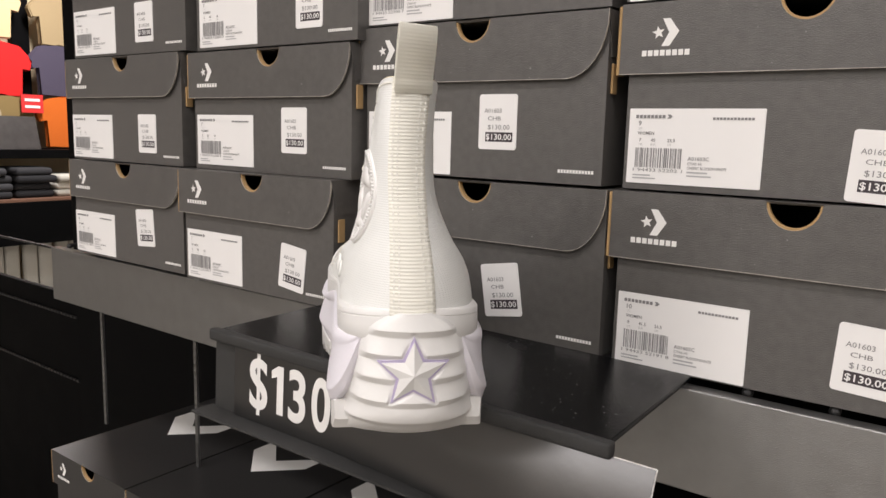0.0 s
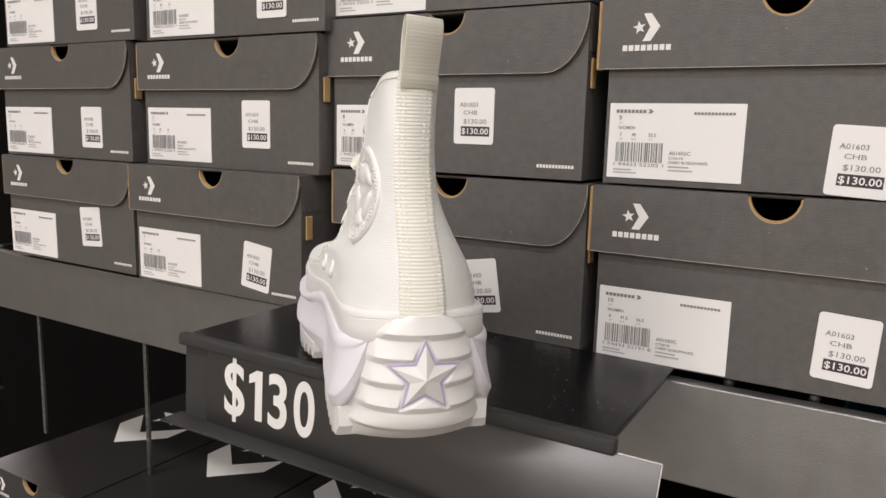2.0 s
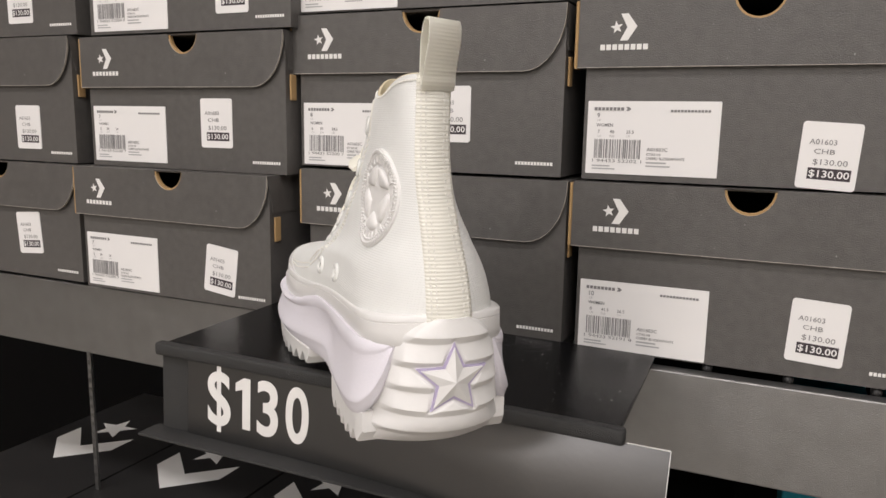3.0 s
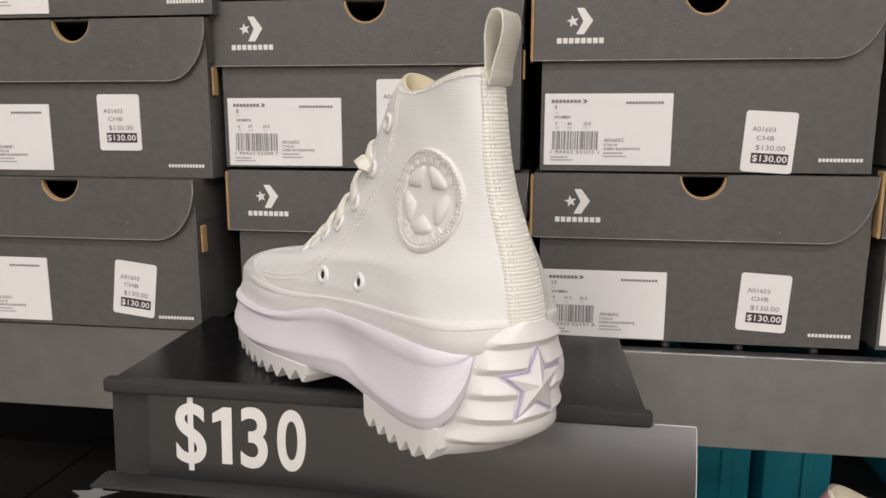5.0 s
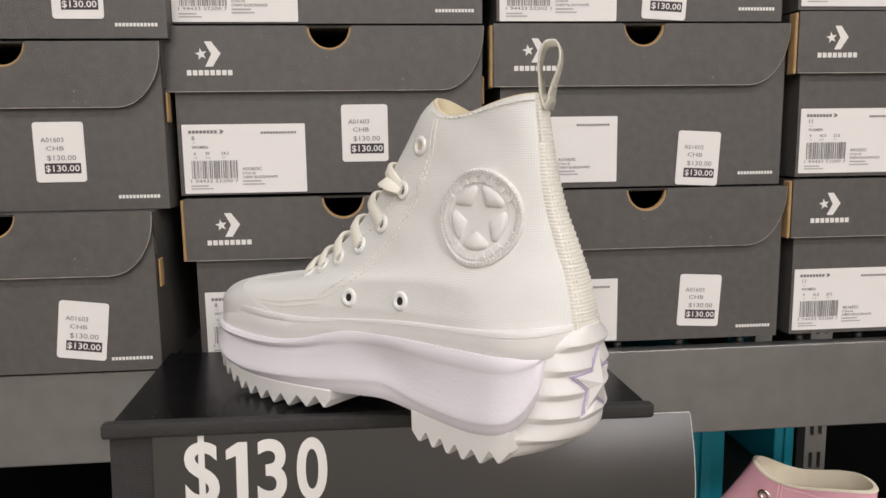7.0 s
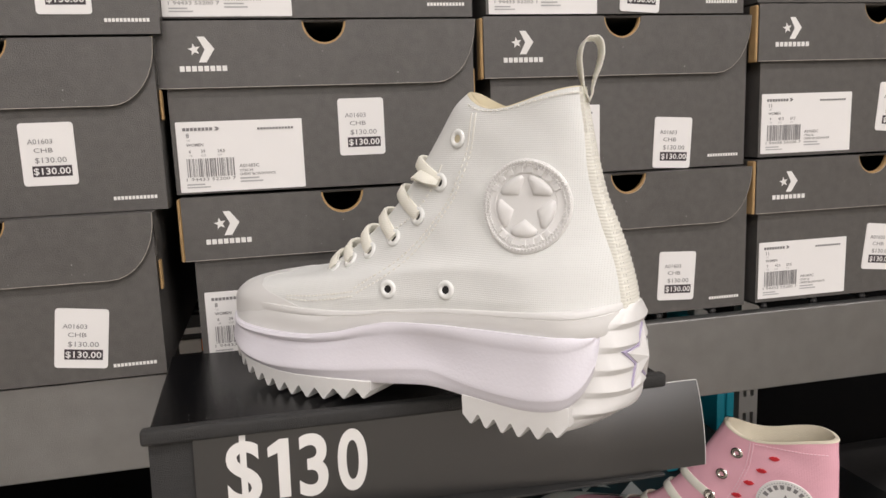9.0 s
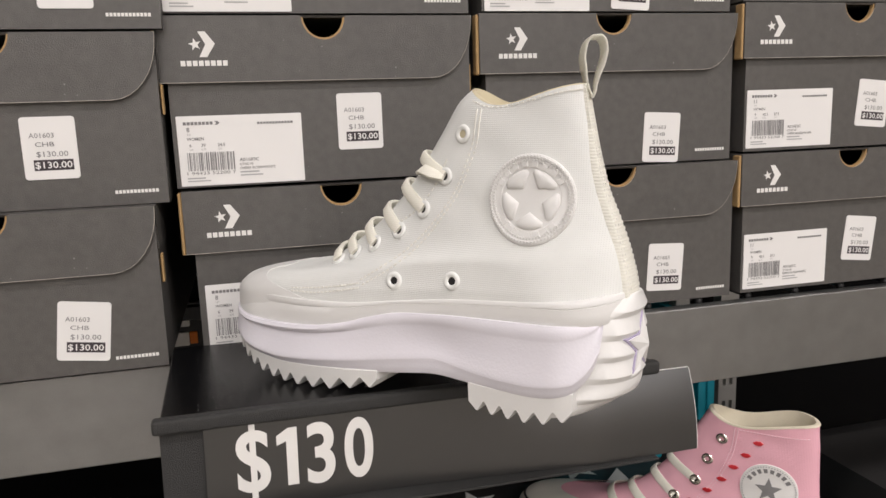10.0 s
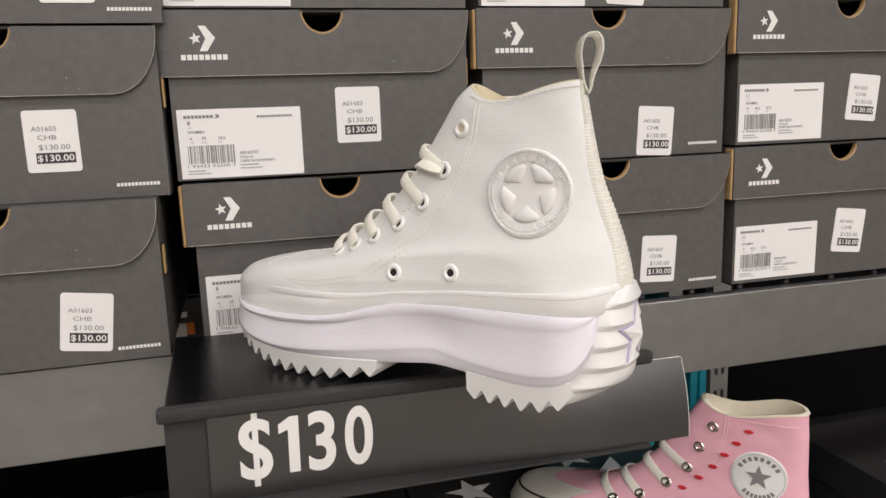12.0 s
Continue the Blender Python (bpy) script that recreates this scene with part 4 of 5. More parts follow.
def build_patch(shoe):
    """Moulded round ankle patch with a star, a stitched rim and arcs of plain blocks."""
    yc, zc, R = 45.2, 117.8, 23.2
    memo = {}

    def on(pr, q, out):
        key = (round(pr, 2), round(q, 2))
        if key not in memo:
            memo[key] = upper_at(yc - pr, zc + q, -1, 5.0, 1.0)
        p, n = memo[key]
        return tuple((p + n * out) * MM)
    bm = bmesh.new()
    seg = 40
    rows = [[bm.verts.new(on(r * math.cos(2 * math.pi * i / seg), r * math.sin(2 * math.pi * i / seg), o)) for i in range(seg)] for r, o in ((R, -0.2), (R - 0.2, 1.0), (R - 0.9, 1.5), (R - 2.2, 1.5), (R - 2.7, 1.1), (16.2, 1.1), (15.8, 0.7), (12, 0.7), (6, 0.7))]
    for a, b in zip(rows, rows[1:]):
        for i in range(seg):
            bm.faces.new((a[i], a[(i + 1) % seg], b[(i + 1) % seg], b[i]))
    bm.faces.new(rows[-1])
    patch = part("ankle_patch", bm, RUBBER, shoe, "round moulded white rubber ankle patch", soft=40)
    # five puffed fields leave a sunken star between them
    tips = star_points(15.3, 0.40, 90)
    for i in range(5):
        a, b, c = tips[2 * i], tips[2 * i + 1], tips[(2 * i + 2) % 10]
        a0 = 90 + 72 * i
        arc = [(15.4 * math.cos(radians(a0 + 8 + 7 * q)), 15.4 * math.sin(radians(a0 + 8 + 7 * q))) for q in range(9)]
        edge_in = [(b[0] + (c[0] - b[0]) * q, b[1] + (c[1] - b[1]) * q) for q in (0.85, 0.4)] + [b] + [(b[0] + (a[0] - b[0]) * q, b[1] + (a[1] - b[1]) * q) for q in (0.4, 0.85)]
        loop = arc + edge_in
        mx, mz = sum(p[0] for p in loop) / len(loop), sum(p[1] for p in loop) / len(loop)
        bm = bmesh.new()
        rows = [[bm.verts.new(on(x + (mx - x) * k, z + (mz - z) * k, o)) for x, z in loop] for k, o in ((0.04, 0.6), (0.10, 1.5), (0.26, 2.1), (0.6, 2.6))]
        for r0, r1 in zip(rows, rows[1:]):
            for q in range(len(loop)):
                bm.faces.new((r0[q], r0[(q + 1) % len(loop)], r1[(q + 1) % len(loop)], r1[q]))
        bm.faces.new(rows[-1])
        part("puffed_field", bm, RUBBER, patch, "puffed rubber field beside the sunken star", soft=60)

    def lump(a0, a1, r0, r1, out):
        bm = bmesh.new()
        pts = [(r0, a0), (r1, a0), (r1, (a0 + a1) / 2), (r1, a1), (r0, a1), (r0, (a0 + a1) / 2)]
        low = [bm.verts.new(on(r * math.cos(radians(a)), r * math.sin(radians(a)), 0.6)) for r, a in pts]
        c = (sum(p[0] for p in pts) / 6, sum(p[1] for p in pts) / 6)
        top = [bm.verts.new(on((r + (c[0] - r) * 0.2) * math.cos(radians(a + (c[1] - a) * 0.2)), (r + (c[0] - r) * 0.2) * math.sin(radians(a + (c[1] - a) * 0.2)), out)) for r, a in pts]
        bm.faces.new(top)
        for i in range(6):
            bm.faces.new((low[i], low[(i + 1) % 6], top[(i + 1) % 6], top[i]))
        part("raised_block", bm, RUBBER, patch)
    for i in range(8):
        a = 158 - i * 17.4
        lump(a, a - 11.5, 16.4, 19.4, 1.7)
    for i, a in enumerate((222, 237, 249, 272, 285, 299, 313)):
        lump(a - 5, a + 5, 16.4, 19.4, 1.7)
    # two stitched rims
    bm = bmesh.new()
    for r, o in ((R - 1.5, 1.65), (R - 3.4, 1.25)):
        for i in range(76):
            a = 2 * math.pi * (i + (0.5 if r > 20.5 else 0)) / 76
            p = Vector(on(r * math.cos(a), r * math.sin(a), o))
            bmesh.ops.create_cube(bm, size=1, matrix=Matrix.Translation(p) @ pose(0, 0, 0, 20) @ Matrix.Diagonal((0.0009, 0.0012, 0.0012, 1)))
    tagged(part("rim_stitching", bm, RUBBER, patch), kind="stuff")


def stitch_line(bm, pts, side, step=2.6, length=1.7, guess=(5, 1.5)):
    """Short raised stitches along a line of (y, z) on the upper's side."""
    fy = curve_through(list(enumerate(p[0] for p in pts)))
    fz = curve_through(list(enumerate(p[1] for p in pts)))
    total = sum(math.dist(a, b) for a, b in zip(pts, pts[1:]))
    n = int(total / step)
    prev = None
    for i in range(n):
        t = (len(pts) - 1) * i / n
        y, z = fy(t), fz(t)
        p, nn = upper_at(y, z, side, *guess)
        dy, dz = fy(t + 0.02) - y, fz(t + 0.02) - z
        q, _ = upper_at(y + dy, z + dz, side, *guess)
        tdir = (q - p)
        if tdir.length < 1e-6:
            continue
        tdir.normalize()
        s = nn.cross(tdir).normalized()
        m = Matrix.Translation((p + nn * 0.15) * MM) @ Matrix((tdir, s, nn)).transposed().to_4x4()
        bmesh.ops.create_cube(bm, size=1, matrix=m @ Matrix.Diagonal((length * MM, 0.0007, 0.0008, 1)))


def build_stitching(shoe):
    bm = bmesh.new()
    for d in (0.0, 2.6):
        stitch_line(bm, [(78 - d, 163), (79.5 - d, 150), (88 - d, 124), (104 - d, 102 - d * 0.3), (124 - d, 84 - d), (146 - d * 0.5, 70 - d)], -1, guess=(6, 1.9))
        stitch_line(bm, [(146, 69 - d), (160, 66.5 - d), (178, 64 - d), (196, 62.5 - d * 0.6)], -1, guess=(2.5, 2.2))
    stitch_line(bm, [upper_point(8.55, 0.5 + 0.2 * i)[1:] for i in range(11)], -1, guess=(8, 1.3))
    stitch_line(bm, [(97, 137), (101, 128), (114, 111), (131, 100)], -1, guess=(6, 2.3))
    tagged(part("stitching", bm, THREAD, shoe, "rows of cream stitches"), kind="stuff")
    bm = bmesh.new()
    tw = curve_through([(62, 9.0), (85, 8.4), (110, 7.2), (140, 7.0), (174, 7.6)])
    back = curve_through([(62, -3.5), (72, -2.8), (90, 0.8), (106, 5.3), (122, 11), (140, 15.2), (157, 18.8), (174, 22.4)])
    sway = curve_through([(62, -0.4), (85, -0.9), (110, -2.4), (135, -3.2), (158, -2.0), (174, -0.6)])
    swing = curve_through([(62, 0), (85, 0.02), (115, 0.16), (145, 0.28), (174, 0.40)])
    for side in (-1, 1):
        for inset in (0.3, 2.5):
            z = 64.0
            while z < 170:
                s = (tw(z) - inset) / (tw(z) + 1.6)
                y = back(z) - 0.9 + 2.6 * s * s + side * (tw(z) - inset) * swing(z) - 0.04
                bmesh.ops.create_cube(bm, size=1, matrix=pose((sway(z) + side * (tw(z) - inset)) * MM, y * MM, z * MM) @ Matrix.Diagonal((0.0006, 0.00045, 0.0016, 1)))
                z += 2.9
    tagged(part("tape_stitching", bm, THREAD, shoe, "rows of cream stitches"), kind="stuff")


def build_shoe(at):
    shoe = thing("high_top_shoe", "off-white canvas platform high-top shoe on the black riser", "shoe", at)
    build_sole(shoe)
    build_heel_cap(shoe)
    build_upper(shoe)
    build_lacing(shoe)
    build_patch(shoe)
    build_stitching(shoe)
    return shoe


white_shoe = build_shoe(pose(-0.2037, 0.2537, 1.1515, 0, 0, 44))


# ---- lower shelf with boxes ----
LOW = 0.893
part("lower_shelf", block(-0.972, 0.70, 0.45, 0.90, 0.766, 0.774, 0.001), STEEL_BLACK, rack)
part("lower_beam", block(-0.972, 0.70, 0.437, 0.449, 0.705, 0.773, 0.001), BEAM_GREY, rack)


def low_box(x, y, w, label):
    """Narrower black box below, seen mostly from above: its lid carries a large printed emblem."""
    box = thing("shoe_box", label, "shoe box", pose(x, y, 0.7745), "boxes on the lower shelf")
    h, d, lid_h = LOW - 0.7745, 0.33, 0.044
    shell_ob = box_shell(box, w - 0.006, h, d, w * 0.52, LID_BLACK)
    shell_ob.location = (0.003, 0.003, 0)
    lid = lid_shell(box, 0, w, h, d, lid_h, w * 0.52, LID_BLACK, -0.0010)
    part("kraft_edge", block(-0.0016, -0.0002, -0.0008, 0.006, h - lid_h - 0.0005, h - 0.001), KRAFT, lid, "bare brown card edge")
    bm = bmesh.new()
    ring = [(w * 0.52 + r * math.cos(radians(a)), h + 1.065 * r * math.sin(radians(a))) for r, seq in ((0.0155, range(-180, 1, 15)), (0.0142, range(0, -181, -15))) for a in seq]
    add_plate(bm, ring, -0.0004, 0.0030)
    part("notch_rim", bm, KRAFT, lid, "bare brown card rim of the thumb hole")
    bm = bmesh.new()
    cx, cy = w * 0.42, 0.118
    for pts in ([(0, 0), (0.045, 0.046), (0.045, 0.083), (0, 0.039), (-0.047, 0.080), (-0.047, 0.043)], star_points(0.029, 0.42, 96, -0.004, 0.097)):
        bm.faces.new([bm.verts.new((cx + a, cy + b, h + 0.0004)) for a, b in pts])
    part("lid_emblem", bm, PRINT_WHITE, lid, "large white printed star and arrow")
    bm = bmesh.new()
    add_logo(bm, 0.020, h - 0.019, 0.016, -0.0014)
    part("emblem", flat_print(bm, "emblem", (PRINT_WHITE,)), None, lid, "white printed star and arrow emblem")
    bm = add_blocks(bmesh.new(), 0.014, 0.043, h - 0.0334, h - 0.0298, -0.0014, 8)
    tagged(part("name_line", flat_print(bm, "name_line", (PRINT_WHITE,)), None, lid), kind="stuff")
    return box


LID_BLACK = material("black_lid_card", (0.028, 0.027, 0.0265), 0.32, 0, 0.15, 20, 0.12, 700, 0.4)
for x in (-0.929, -0.757, -0.585, -0.412, -0.240):
    low_box(x, 0.430, 0.1685, "black card shoe box with a large white emblem on its lid")
low_box(-0.105, 0.470, 0.1685, "black card shoe box with a large white emblem on its lid")
low_box(0.262, 0.335, 0.1685, "black card shoe box with a large white emblem on its lid")

# ---- things seen under and behind the shelf ----
for x0, x1, z0, z1, y in ((-0.055, 0.012, 0.880, 1.060, 0.70), (0.024, 0.090, 0.880, 1.050, 0.70), (0.024, 0.085, 0.7745, 0.872, 0.72), (0.205, 0.228, 0.7745, 1.02, 0.80)):
    tb = thing("storage_bin", "teal storage bin standing behind the shoe boxes", "bin", pose(x0, y, z0), "teal bins")
    w, h = x1 - x0, z1 - z0
    part("bin_body", block(0, w, 0, 0.14, 0, h, 0.004, 2), TEAL, tb, soft=40)
    part("rib", block(w * 0.55, w * 0.55 + 0.012, -0.003, -0.0002, 0.01, h - 0.01, 0.001, 1), TEAL, tb)
    part("rim", block(-0.002, w + 0.002, -0.004, -0.0002, h - 0.012, h - 0.002, 0.001, 1), TEAL, tb)
part("bin_shelf", block(-0.10, 0.20, 0.690, 0.95, 0.8735, 0.8795), STEEL_BLACK, rack)
UPRIGHT = material("grey_upright_steel", (0.30, 0.29, 0.27), 0.4, 0.3, 0.1, 20)


def upright(x, y, w, slotted, z0=0.0, z1=1.9, mat=None, pitch=0.05, deep=0.02):
    """Rack upright: a flat bar, with two rows of slots where it is slotted."""
    bm = bmesh.new()
    if not slotted:
        add_box(bm, 0, w, 0, deep, 0, z1 - z0, 0.001, 1)
    else:
        bars = ((0, 0.22), (0.40, 0.60), (0.78, 1.0))
        for a, b in bars:
            add_box(bm, a * w, b * w, 0, deep, 0, z1 - z0)
        z = 0.0
        while z < z1 - z0 - pitch:
            for a, b in ((0.22, 0.40), (0.60, 0.78)):
                add_box(bm, a * w, b * w, 0, deep, z, z + pitch * 0.52)
            z += pitch
    return part("upright", bm, mat or UPRIGHT, rack, "slotted grey steel upright" if slotted else "plain grey steel upright", at=pose(x, y, z0))


upright(0.214, 0.875, 0.024, False)
upright(0.309, 0.900, 0.032, True)
for x in (-0.957, -0.748):
    upright(x, 0.515, 0.0050, True, 0.8935, 1.0765, BEAM_GREY, 0.010, 0.003)
for x in (-3.4, -2.6, -1.8):
    part("kick_panel", block(x, x + 0.79, 1.0, 1.02, 0.0, 0.84, 0.003, 1), PANEL_BLACK, rack)

for x, z, w, h, mat, lab in ((-0.505, 1.050, 0.030, 0.014, PAPER, "white label strip on the rack behind"), (-0.505, 1.024, 0.028, 0.018, PAPER, "white label strip on the rack behind"), (-0.4765, 1.026, 0.010, 0.016, material("orange_label", (0.75, 0.20, 0.02), 0.6), "orange label strip on the rack behind")):
    tagged(part("label_strip", block(x, x + w, 0.930, 0.934, z, z + h, 0.001, 1), mat), lab, "label", "labels behind the boxes")
part("label_rail", block(-0.62, -0.30, 0.9345, 0.945, 1.010, 1.080), STEEL_BLACK, rack)

for z in (0.60, 0.78, 0.96):
    bm = bmesh.new()
    for i in range(150):
        add_box(bm, -3.3 + i * 0.018, -3.288 + i * 0.018, 0.9935, 0.9990, z, z + 0.006)
    tagged(part("panel_seam", bm, STEEL_BLACK, rack, "perforated seam on the black panel"), kind="stuff")

# ---- pink high-top on the lower riser ----
EYE_METAL = material("nickel_eyelet", (0.75, 0.72, 0.66), 0.25, 1.0)
CREAM_LINING = material("cream_cotton_lining", (0.72, 0.66, 0.52), 0.9, 0, 0.06, 80, 0.3, 900)
RED = material("red_embroidery", (0.55, 0.02, 0.03), 0.7)
CREAM = material("cream_rubber", (0.76, 0.73, 0.66), 0.45)
BLACK_LINE = material("black_rubber_line", (0.02, 0.02, 0.022), 0.5)
PINK_RINGS = [
    (0, 28, 268, 20, 40.0, 3.6, 0.78, 0),
    (0, 42, 266, 36, 39.0, 3.4, 0.78, 0),
    (1, 56, 256, 48, 36.0, 3.2, 0.8, 0),
    (2.5, 72, 236, 54, 31.0, 2.7, 0.84, 0),
    (4, 92, 190, 64, 25.0, 2.4, 0.9, 0),
    (5.5, 112, 152, 84, 20.5, 2.3, 0.95, 0),
    (6.5, 134, 122, 118, 18.0, 2.3, 1.0, 0),
    (7.5, 152, 104, 148, 18.0, 2.4, 1.0, 0),
    (8.5, 164, 95, 165, 18.5, 2.5, 1.0, 0),
    (9, 175, 91, 173, 19.0, 2.6, 1.0, 0),
]
WHITE_FN = RING_FN
RING_FN = [curve_through([(i, r[k]) for i, r in enumerate(PINK_RINGS)]) for k in range(8)]
FOX_WHITE = FOX_TOP
BAND[0] = lambda y: 60
FOX_TOP = curve_through([(-8, 40), (100, 36), (270, 36)])
PINK_BASE = 0.8690
pink = thing("high_top_shoe", "pink canvas high-top shoe with red lips and white patch", "shoe", pose(0.0811, 0.4213, PINK_BASE - 0.003, 0, 0, 44) @ Matrix.Diagonal((1, 1.1, 1, 1)))
n, m = 72, 40
bm = bmesh.new()
rings = [[upper_point(9 * i / m, 2 * math.pi * j / n) for j in range(n)] for i in range(m + 1)]
loft(bm, rings)
part("upper", bm, PINK, pink, "pink canvas upper", soft=60)
last = rings[-1]
cx, cy = sum(p[0] for p in last) / n, sum(p[1] for p in last) / n
bm = bmesh.new()
loft(bm, [[(cx + (x - cx) * k, cy + (y - cy) * k, z + dz) for x, y, z in last] for dz, k in ((-0.5, 1.02), (1.0, 1.0), (1.0, 0.94), (-4, 0.9), (-30, 0.84), (-70, 0.84))], close_top=True)
part("lining", bm, CREAM_LINING, pink, "cream cloth lining", soft=60)
bm = bmesh.new()
out = plan_outline(-2, 270, 34, 35, 42)
loft(bm, [[(x * k, 134 + (y - 134) * (1 + (k - 1) * 0.3), z) for x, y in out] for z, k in ((1, 0.98), (2, 1.03), (30, 1.03), (31, 0.98))], close_bottom=True)
part("sole", bm, CREAM, pink, "cream rubber sole", soft=50)
cap = bmesh.new()
rows = []
for i in range(13):
    k = 0.3 + 3.0 * i / 12
    rows.append([tuple(Vector(upper_point(k, math.pi * (0.70 + 0.60 * j / 24))) * 1.0) for j in range(25)])
rows = [[(x * 1.035, 200 + (y - 200) * 1.03, 30 + (z - 30) * 1.06) for x, y, z in r] for r in rows]
loft(cap, rows, wrap=False)
part("toe_cap", cap, CREAM, pink, "cream-white rubber toe cap", soft=60)
bm = bmesh.new()
pts = [Vector(upper_point(1.7, math.pi * (0.66 + 0.68 * j / 30))) for j in range(31)]
ribbon(bm, [Vector((p.x * 1.04, 200 + (p.y - 200) * 1.035, 30 + (p.z - 30) * 1.07)) for p in pts], [Vector((0, 0.6, 0.8))] * 31, 2.2, 1.2)
part("toe_line", bm, BLACK_LINE, pink, "thin black line round the toe cap", soft=60)
psites = {}
for side in (-1, 1):
    for i, (y, z) in enumerate(((78, 150), (89, 128), (98, 106), (115, 87), (137, 71), (160, 62))):
        p, nn = upper_at(y, z, side, 8 - i * 0.9, 2.2)
        psites[side, i] = (p, nn)
        bm = bmesh.new()
        add_torus(bm, facing(p + nn * 0.5, nn), 0.0034, 0.0016, 20, 8, 0.7)
        eye = part("eyelet", bm, EYE_METAL, pink, "nickel eyelet", soft=60)
        # lower eyelets: shade of the hole painted as a dark disc
        bm = bmesh.new()
        bmesh.ops.create_circle(bm, cap_ends=True, segments=16, radius=0.0028, matrix=facing(p + nn * 0.25, nn))
        part("eyelet_hole", bm, PINK if i < 2 else HOLE_SHADE, eye)
for i in range(2, 6):
    (p0, n0), (p1, n1) = psites[-1, i], psites[1, i]
    bm = bmesh.new()
    pts, ns = bend(p0 + n0 * 0.4, n0, p1 + n1 * 0.4, n1, over_throat(p0, p1, 2.5))
    ribbon(bm, pts, ns, 8.0, 1.6)
    part("lace", bm, LACE, pink, "flat cream cotton lace", soft=50)
# ankle patch
pc, pz = 41.0, 111.0


def on_pink(a, b, out):
    p, nn = upper_at(pc - a / 1.1, pz + b, -1, 5.5, 1.1)
    return tuple((p + nn * out) * MM)


def disc(bm, radii, seg=36):
    rows = [[bm.verts.new(on_pink(r * math.cos(2 * math.pi * i / seg), r * math.sin(2 * math.pi * i / seg), o)) for i in range(seg)] for r, o in radii]
    for a, b in zip(rows, rows[1:]):
        for i in range(seg):
            bm.faces.new((a[i], a[(i + 1) % seg], b[(i + 1) % seg], b[i]))
    bm.faces.new(rows[-1])


bm = bmesh.new()
disc(bm, ((24, -0.2), (23.8, 1.0), (23, 1.2), (12, 1.2), (6, 1.2)))
ppatch = part("ankle_patch", bm, PAPER, pink, "round white ankle patch with a dark star", soft=40)
bm = bmesh.new()
f = [bm.verts.new(on_pink(x, z, 1.6)) for x, z in star_points(11.5, 0.42, 90)]
c0 = bm.verts.new(on_pink(0, 0, 1.6))
for i in range(10):
    bm.faces.new((f[i], f[(i + 1) % 10], c0))
part("patch_star", bm, INK_GREY, ppatch, "dark grey star")
for a0, step, count, w in ((150, -17.0, 8, 10), (232, 11.5, 8, 8)):
    for i in range(count):
        a = radians(a0 + step * i)
        bm = bmesh.new()
        q = [(r * math.cos(a + d), r * math.sin(a + d)) for r, d in ((16, -radians(w / 2)), (20, -radians(w / 2)), (20, radians(w / 2)), (16, radians(w / 2)))]
        bm.faces.new([bm.verts.new(on_pink(x, z, 1.6)) for x, z in q])
        part("printed_block", bm, INK_GREY, ppatch)
bm = bmesh.new()
for i in range(60):
    a = 2 * math.pi * i / 60
    bmesh.ops.create_cube(bm, size=1, matrix=Matrix.Translation(on_pink(21.8 * math.cos(a), 21.8 * math.sin(a), 1.3)) @ Matrix.Diagonal((0.0008, 0.0010, 0.0010, 1)))
tagged(part("rim_stitching", bm, INK_FAINT, ppatch), kind="stuff")
# red lips down the side
for y, z in ((50, 152), (59, 139), (68, 126), (77, 112), (88, 99), (101, 86)):
    p, nn = upper_at(y, z, -1, 5.5, 1.6)
    f = facing(p + nn * 0.5, nn)
    bm = bmesh.new()
    shape = [(-5.2, 0.2), (-2.6, 2.0), (-1.2, 2.6), (0, 1.9), (1.2, 2.6), (2.6, 2.0), (5.2, 0.2), (2.8, -1.8), (0, -2.6), (-2.8, -1.8)]
    lo = [bm.verts.new(f @ Vector((a * MM * 0.85, b * MM * 0.85, -0.0008))) for a, b in shape]
    hi = [bm.verts.new(f @ Vector((a * MM * 0.75, b * MM * 0.75, 0.0005))) for a, b in shape]
    bm.faces.new(hi)
    for i in range(10):
        bm.faces.new((lo[i], lo[(i + 1) % 10], hi[(i + 1) % 10], hi[i]))
    part("lip_motif", bm, RED, pink, "red embroidered lips")
bm = bmesh.new()
for d in (0, 2.4):
    stitch_line(bm, [(68 - d, 162), (70 - d, 145), (78 - d, 120), (92 - d, 95), (112 - d, 74), (132, 62)], -1, guess=(6, 1.9))
stitch_line(bm, [(14, 163), (40, 162), (66, 162)], -1, guess=(8, 1.2))
tagged(part("stitching", bm, PINK_THREAD, pink, "rows of pale pink stitches"), kind="stuff")
RING_FN, FOX_TOP, BAND[0] = WHITE_FN, FOX_WHITE, BAND_W
display_riser(pose(-0.125, 0.300, PINK_BASE + 0.0008, 0, 0, 0), "black steel shoe display riser below the shelf rail")


# ---- far clothing display beyond the rack ----
def cloth(name, base):
    return woven(name, base, 0.004, 0.3, 0.9)


DISPLAY_X = -6.0
display = thing("clothing_display", "black clothing display wall with shelves, across the store", "display wall", pose(0, 0, 0))
part("display_panel", block(DISPLAY_X - 0.22, DISPLAY_X - 0.20, 1.6, 4.6, 0.0, 2.9), material("warm_lit_panel", (0.62, 0.50, 0.33), 0.8), display, "warm beige display panel")
part("display_shelf", block(DISPLAY_X - 0.2, DISPLAY_X + 0.25, 1.6, 4.6, 1.05, 1.115, 0.004), PANEL_BLACK, display)
part("display_table_front", block(DISPLAY_X + 0.30, DISPLAY_X + 0.36, 1.6, 4.6, 0.43, 0.74, 0.004), PANEL_BLACK, display)
part("display_table_top", block(DISPLAY_X - 0.2, DISPLAY_X + 0.36, 1.6, 4.6, 0.7405, 0.765, 0.004), material("brown_wood_edge", (0.16, 0.08, 0.05), 0.5, 0, 0.2, 20), display)
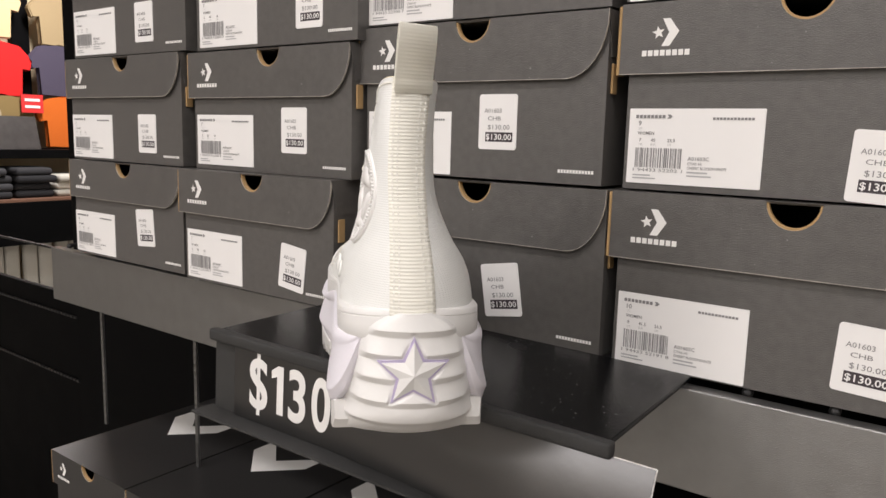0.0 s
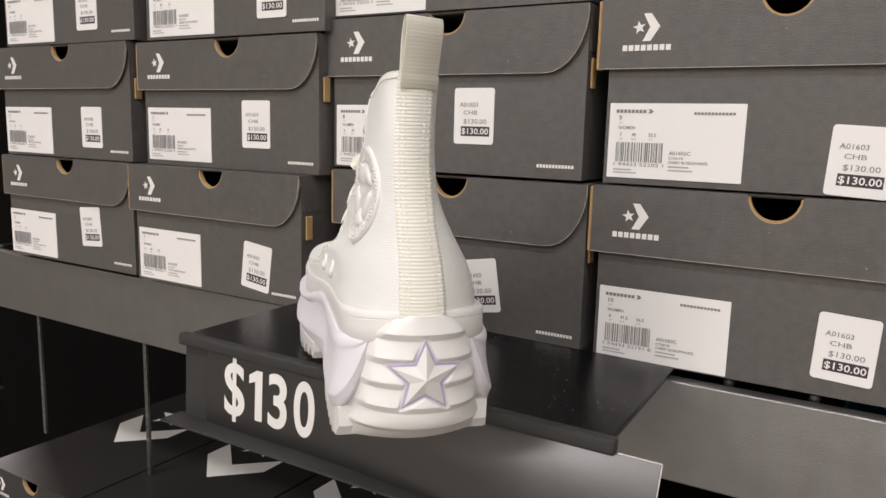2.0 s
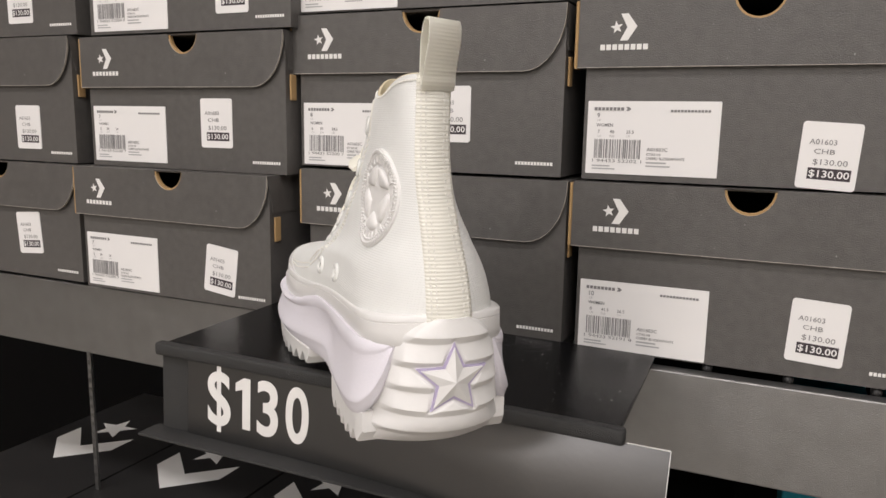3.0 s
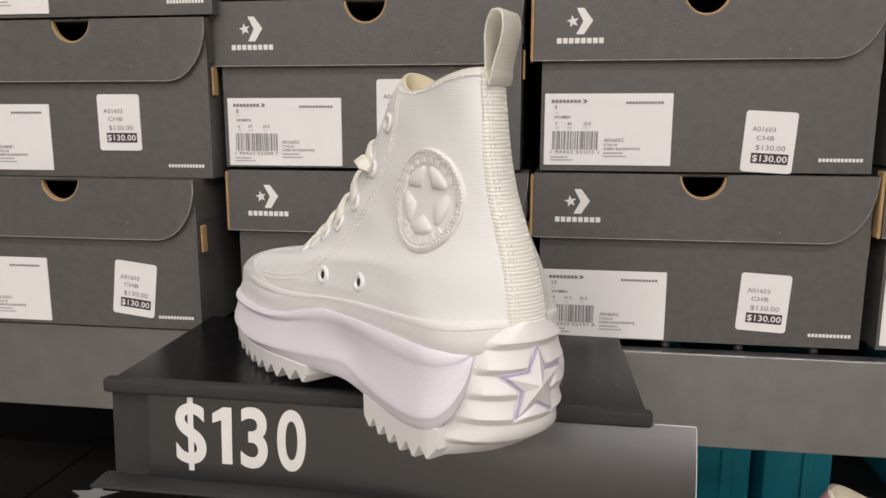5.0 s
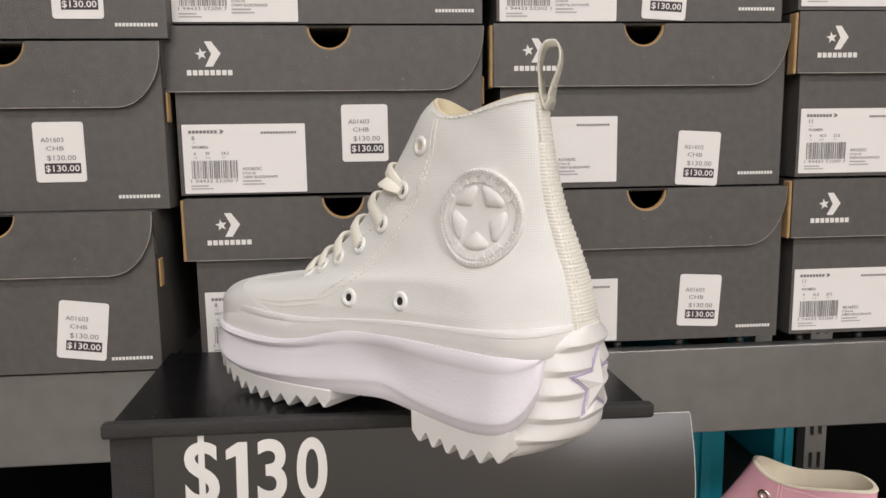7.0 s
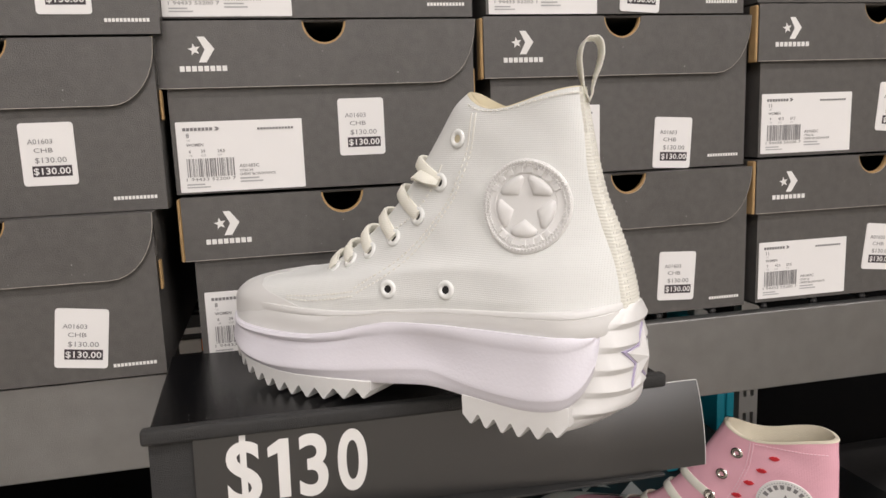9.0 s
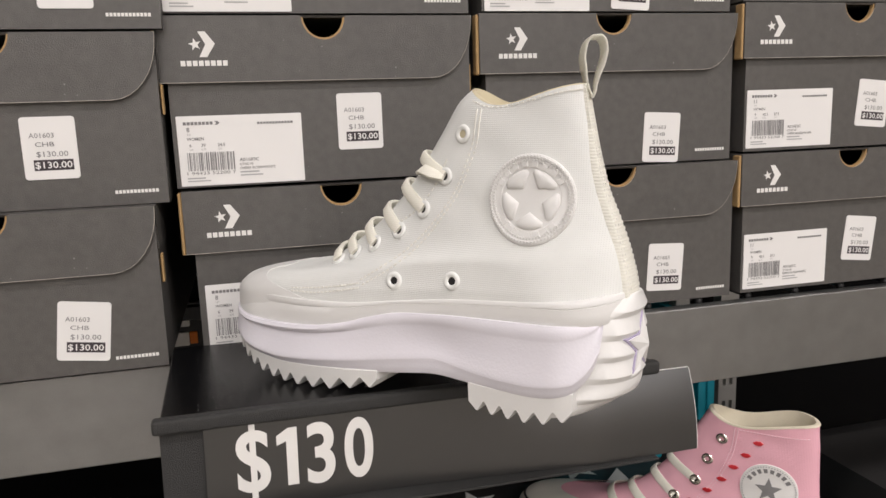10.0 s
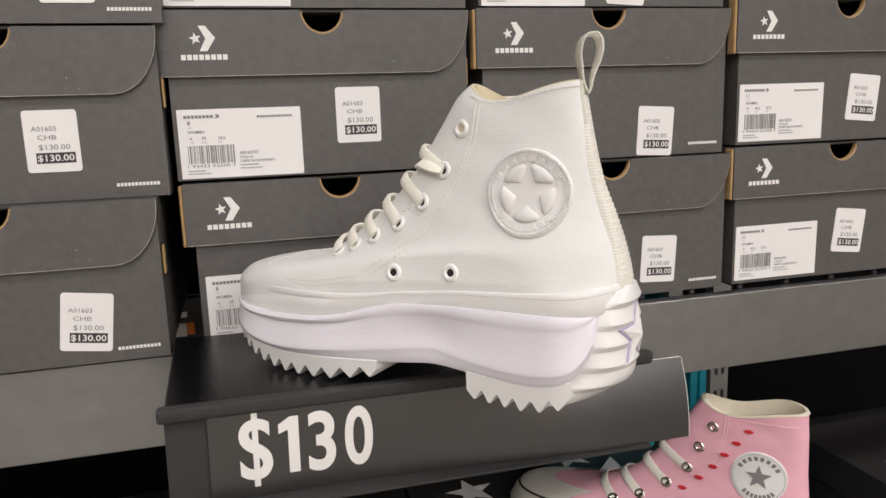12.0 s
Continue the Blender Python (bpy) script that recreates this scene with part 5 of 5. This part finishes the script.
part("display_base", block(DISPLAY_X + 0.1, DISPLAY_X + 0.30, 1.6, 4.6, 0.0, 0.035), PANEL_BLACK, display)
for y in (2.70, 3.40):
    part("display_post", block(DISPLAY_X - 0.19, DISPLAY_X - 0.12, y, y + 0.13, 1.12, 2.8, 0.004), PANEL_BLACK, display)


def shirt(y, z, colour, name, label, emblem=None):
    """Hanging T-shirt that faces +x; y: its middle, z: hem height."""
    ob = thing("t_shirt", label, "t-shirt", pose(DISPLAY_X, y, z, 0, 0, 90), "shirts on the display wall")
    half = [(0.0, 0.0), (0.235, 0.0), (0.23, 0.22), (0.29, 0.19), (0.32, 0.27), (0.23, 0.37), (0.08, 0.40), (0.0, 0.375)]
    out = half + [(-a, b) for a, b in half[-2:0:-1]]
    bm = bmesh.new()
    add_plate(bm, out, -0.03, 0.03)
    bmesh.ops.bevel(bm, geom=list(bm.edges), offset=0.008, segments=2, affect="EDGES")
    part("shirt_body", bm, cloth(name, colour), ob, soft=40)
    if emblem:
        bm = bmesh.new()
        seg = 24
        o = [bm.verts.new((0.07 * math.cos(2 * math.pi * i / seg), -0.0325, 0.24 + 0.07 * math.sin(2 * math.pi * i / seg))) for i in range(seg)]
        q = [bm.verts.new((0.052 * math.cos(2 * math.pi * i / seg), -0.0325, 0.24 + 0.052 * math.sin(2 * math.pi * i / seg))) for i in range(seg)]
        for i in range(seg):
            bm.faces.new((o[i], o[(i + 1) % seg], q[(i + 1) % seg], q[i]))
        part("printed_ring", bm, cloth(name + "_print", emblem), ob, "round faded print")
    return ob


shirt(2.46, 1.50, (0.62, 0.02, 0.02), "red_jersey", "red cotton T-shirt with a round print", (0.5, 0.25, 0.2))
shirt(3.06, 1.52, (0.07, 0.06, 0.09), "navy_jersey", "dark navy cotton T-shirt", None)
shirt(2.46, 1.125, (0.24, 0.17, 0.07), "olive_jersey", "olive-tan cotton T-shirt with a round print", (0.45, 0.38, 0.25))
shirt(3.10, 1.125, (0.62, 0.14, 0.02), "orange_jersey", "orange cotton T-shirt with a round print", (0.35, 0.06, 0.03))
shirt(3.08, 1.90, (0.33, 0.25, 0.14), "khaki_jersey", "plain khaki cotton T-shirt", None)
shirt(2.40, 1.92, (0.60, 0.46, 0.26), "sand_jersey", "plain sand-coloured cotton T-shirt", None)
card = thing("shelf_sign", "small red sign with pale bars on a shelf edge", "sign", pose(DISPLAY_X + 0.06, 2.74, 1.385, 0, 0, 90))
part("sign_plate", block(-0.08, 0.08, -0.005, 0.005, 0, 0.135), material("red_sign", (0.65, 0.03, 0.03), 0.5), card)
part("printed_bar", block(-0.055, 0.055, -0.008, -0.0055, 0.085, 0.105), PAPER, card)
part("printed_bar", block(-0.055, 0.055, -0.008, -0.0055, 0.035, 0.055), PAPER, card)
poster = thing("table_sign", "dark grey easel sign standing on the shelf", "sign", pose(DISPLAY_X + 0.12, 2.57, 1.1155, 0, 0, 90))
bm = bmesh.new()
for a in (-1, 1):
    vs = [bm.verts.new((x, a * y, z)) for x, y, z in ((-0.15, 0.09, 0), (0.15, 0.09, 0), (0.15, 0.012, 0.24), (-0.15, 0.012, 0.24))]
    bm.faces.new(vs)
bmesh.ops.solidify(bm, geom=list(bm.faces), thickness=0.008)
part("sign_board", bm, material("grey_print_board", (0.09, 0.08, 0.075), 0.5, 0, 0.5, 14), poster)
rnd = random.Random(5)
for i, (y, col) in enumerate(((2.30, (0.03, 0.03, 0.032)), (2.62, (0.025, 0.025, 0.027)), (2.92, (0.5, 0.48, 0.42)), (3.20, (0.03, 0.03, 0.03)))):
    pile = thing("folded_trousers", "pile of folded clothes on the display table", "clothes", pose(DISPLAY_X + 0.16, y, 0.7655), "folded clothes")
    for j in range(4 if i != 2 else 3):
        h = 0.055
        bm = bmesh.new()
        add_box(bm, -0.16 + rnd.uniform(-0.02, 0.02), 0.16 + rnd.uniform(-0.02, 0.03), -0.14, 0.14 + rnd.uniform(-0.03, 0.02), j * h + 0.001, (j + 1) * h, 0.022, 3)
        part("folded_piece", bm, cloth("folded_cloth_%s" % "abcd"[i] if j == 0 else "folded_cloth_more", tuple(c * (1 + 0.5 * (j % 2)) for c in col)), pile, soft=50)
for y in (2.18, 2.42, 2.66, 2.90, 3.14, 3.38):
    tr = thing("hanging_trousers", "pale grey trousers hanging under the display table", "trousers", pose(DISPLAY_X + 0.18, y, 0.0355), "pale trousers")
    for a in (-0.055, 0.055):
        part("leg", block(a - 0.05, a + 0.05, -0.03, 0.03, 0, 0.39, 0.02, 3), cloth("pale_trouser_cloth", (0.52, 0.50, 0.44)), tr, at=pose(0, 0, 0, 0, 0, 90), soft=50)
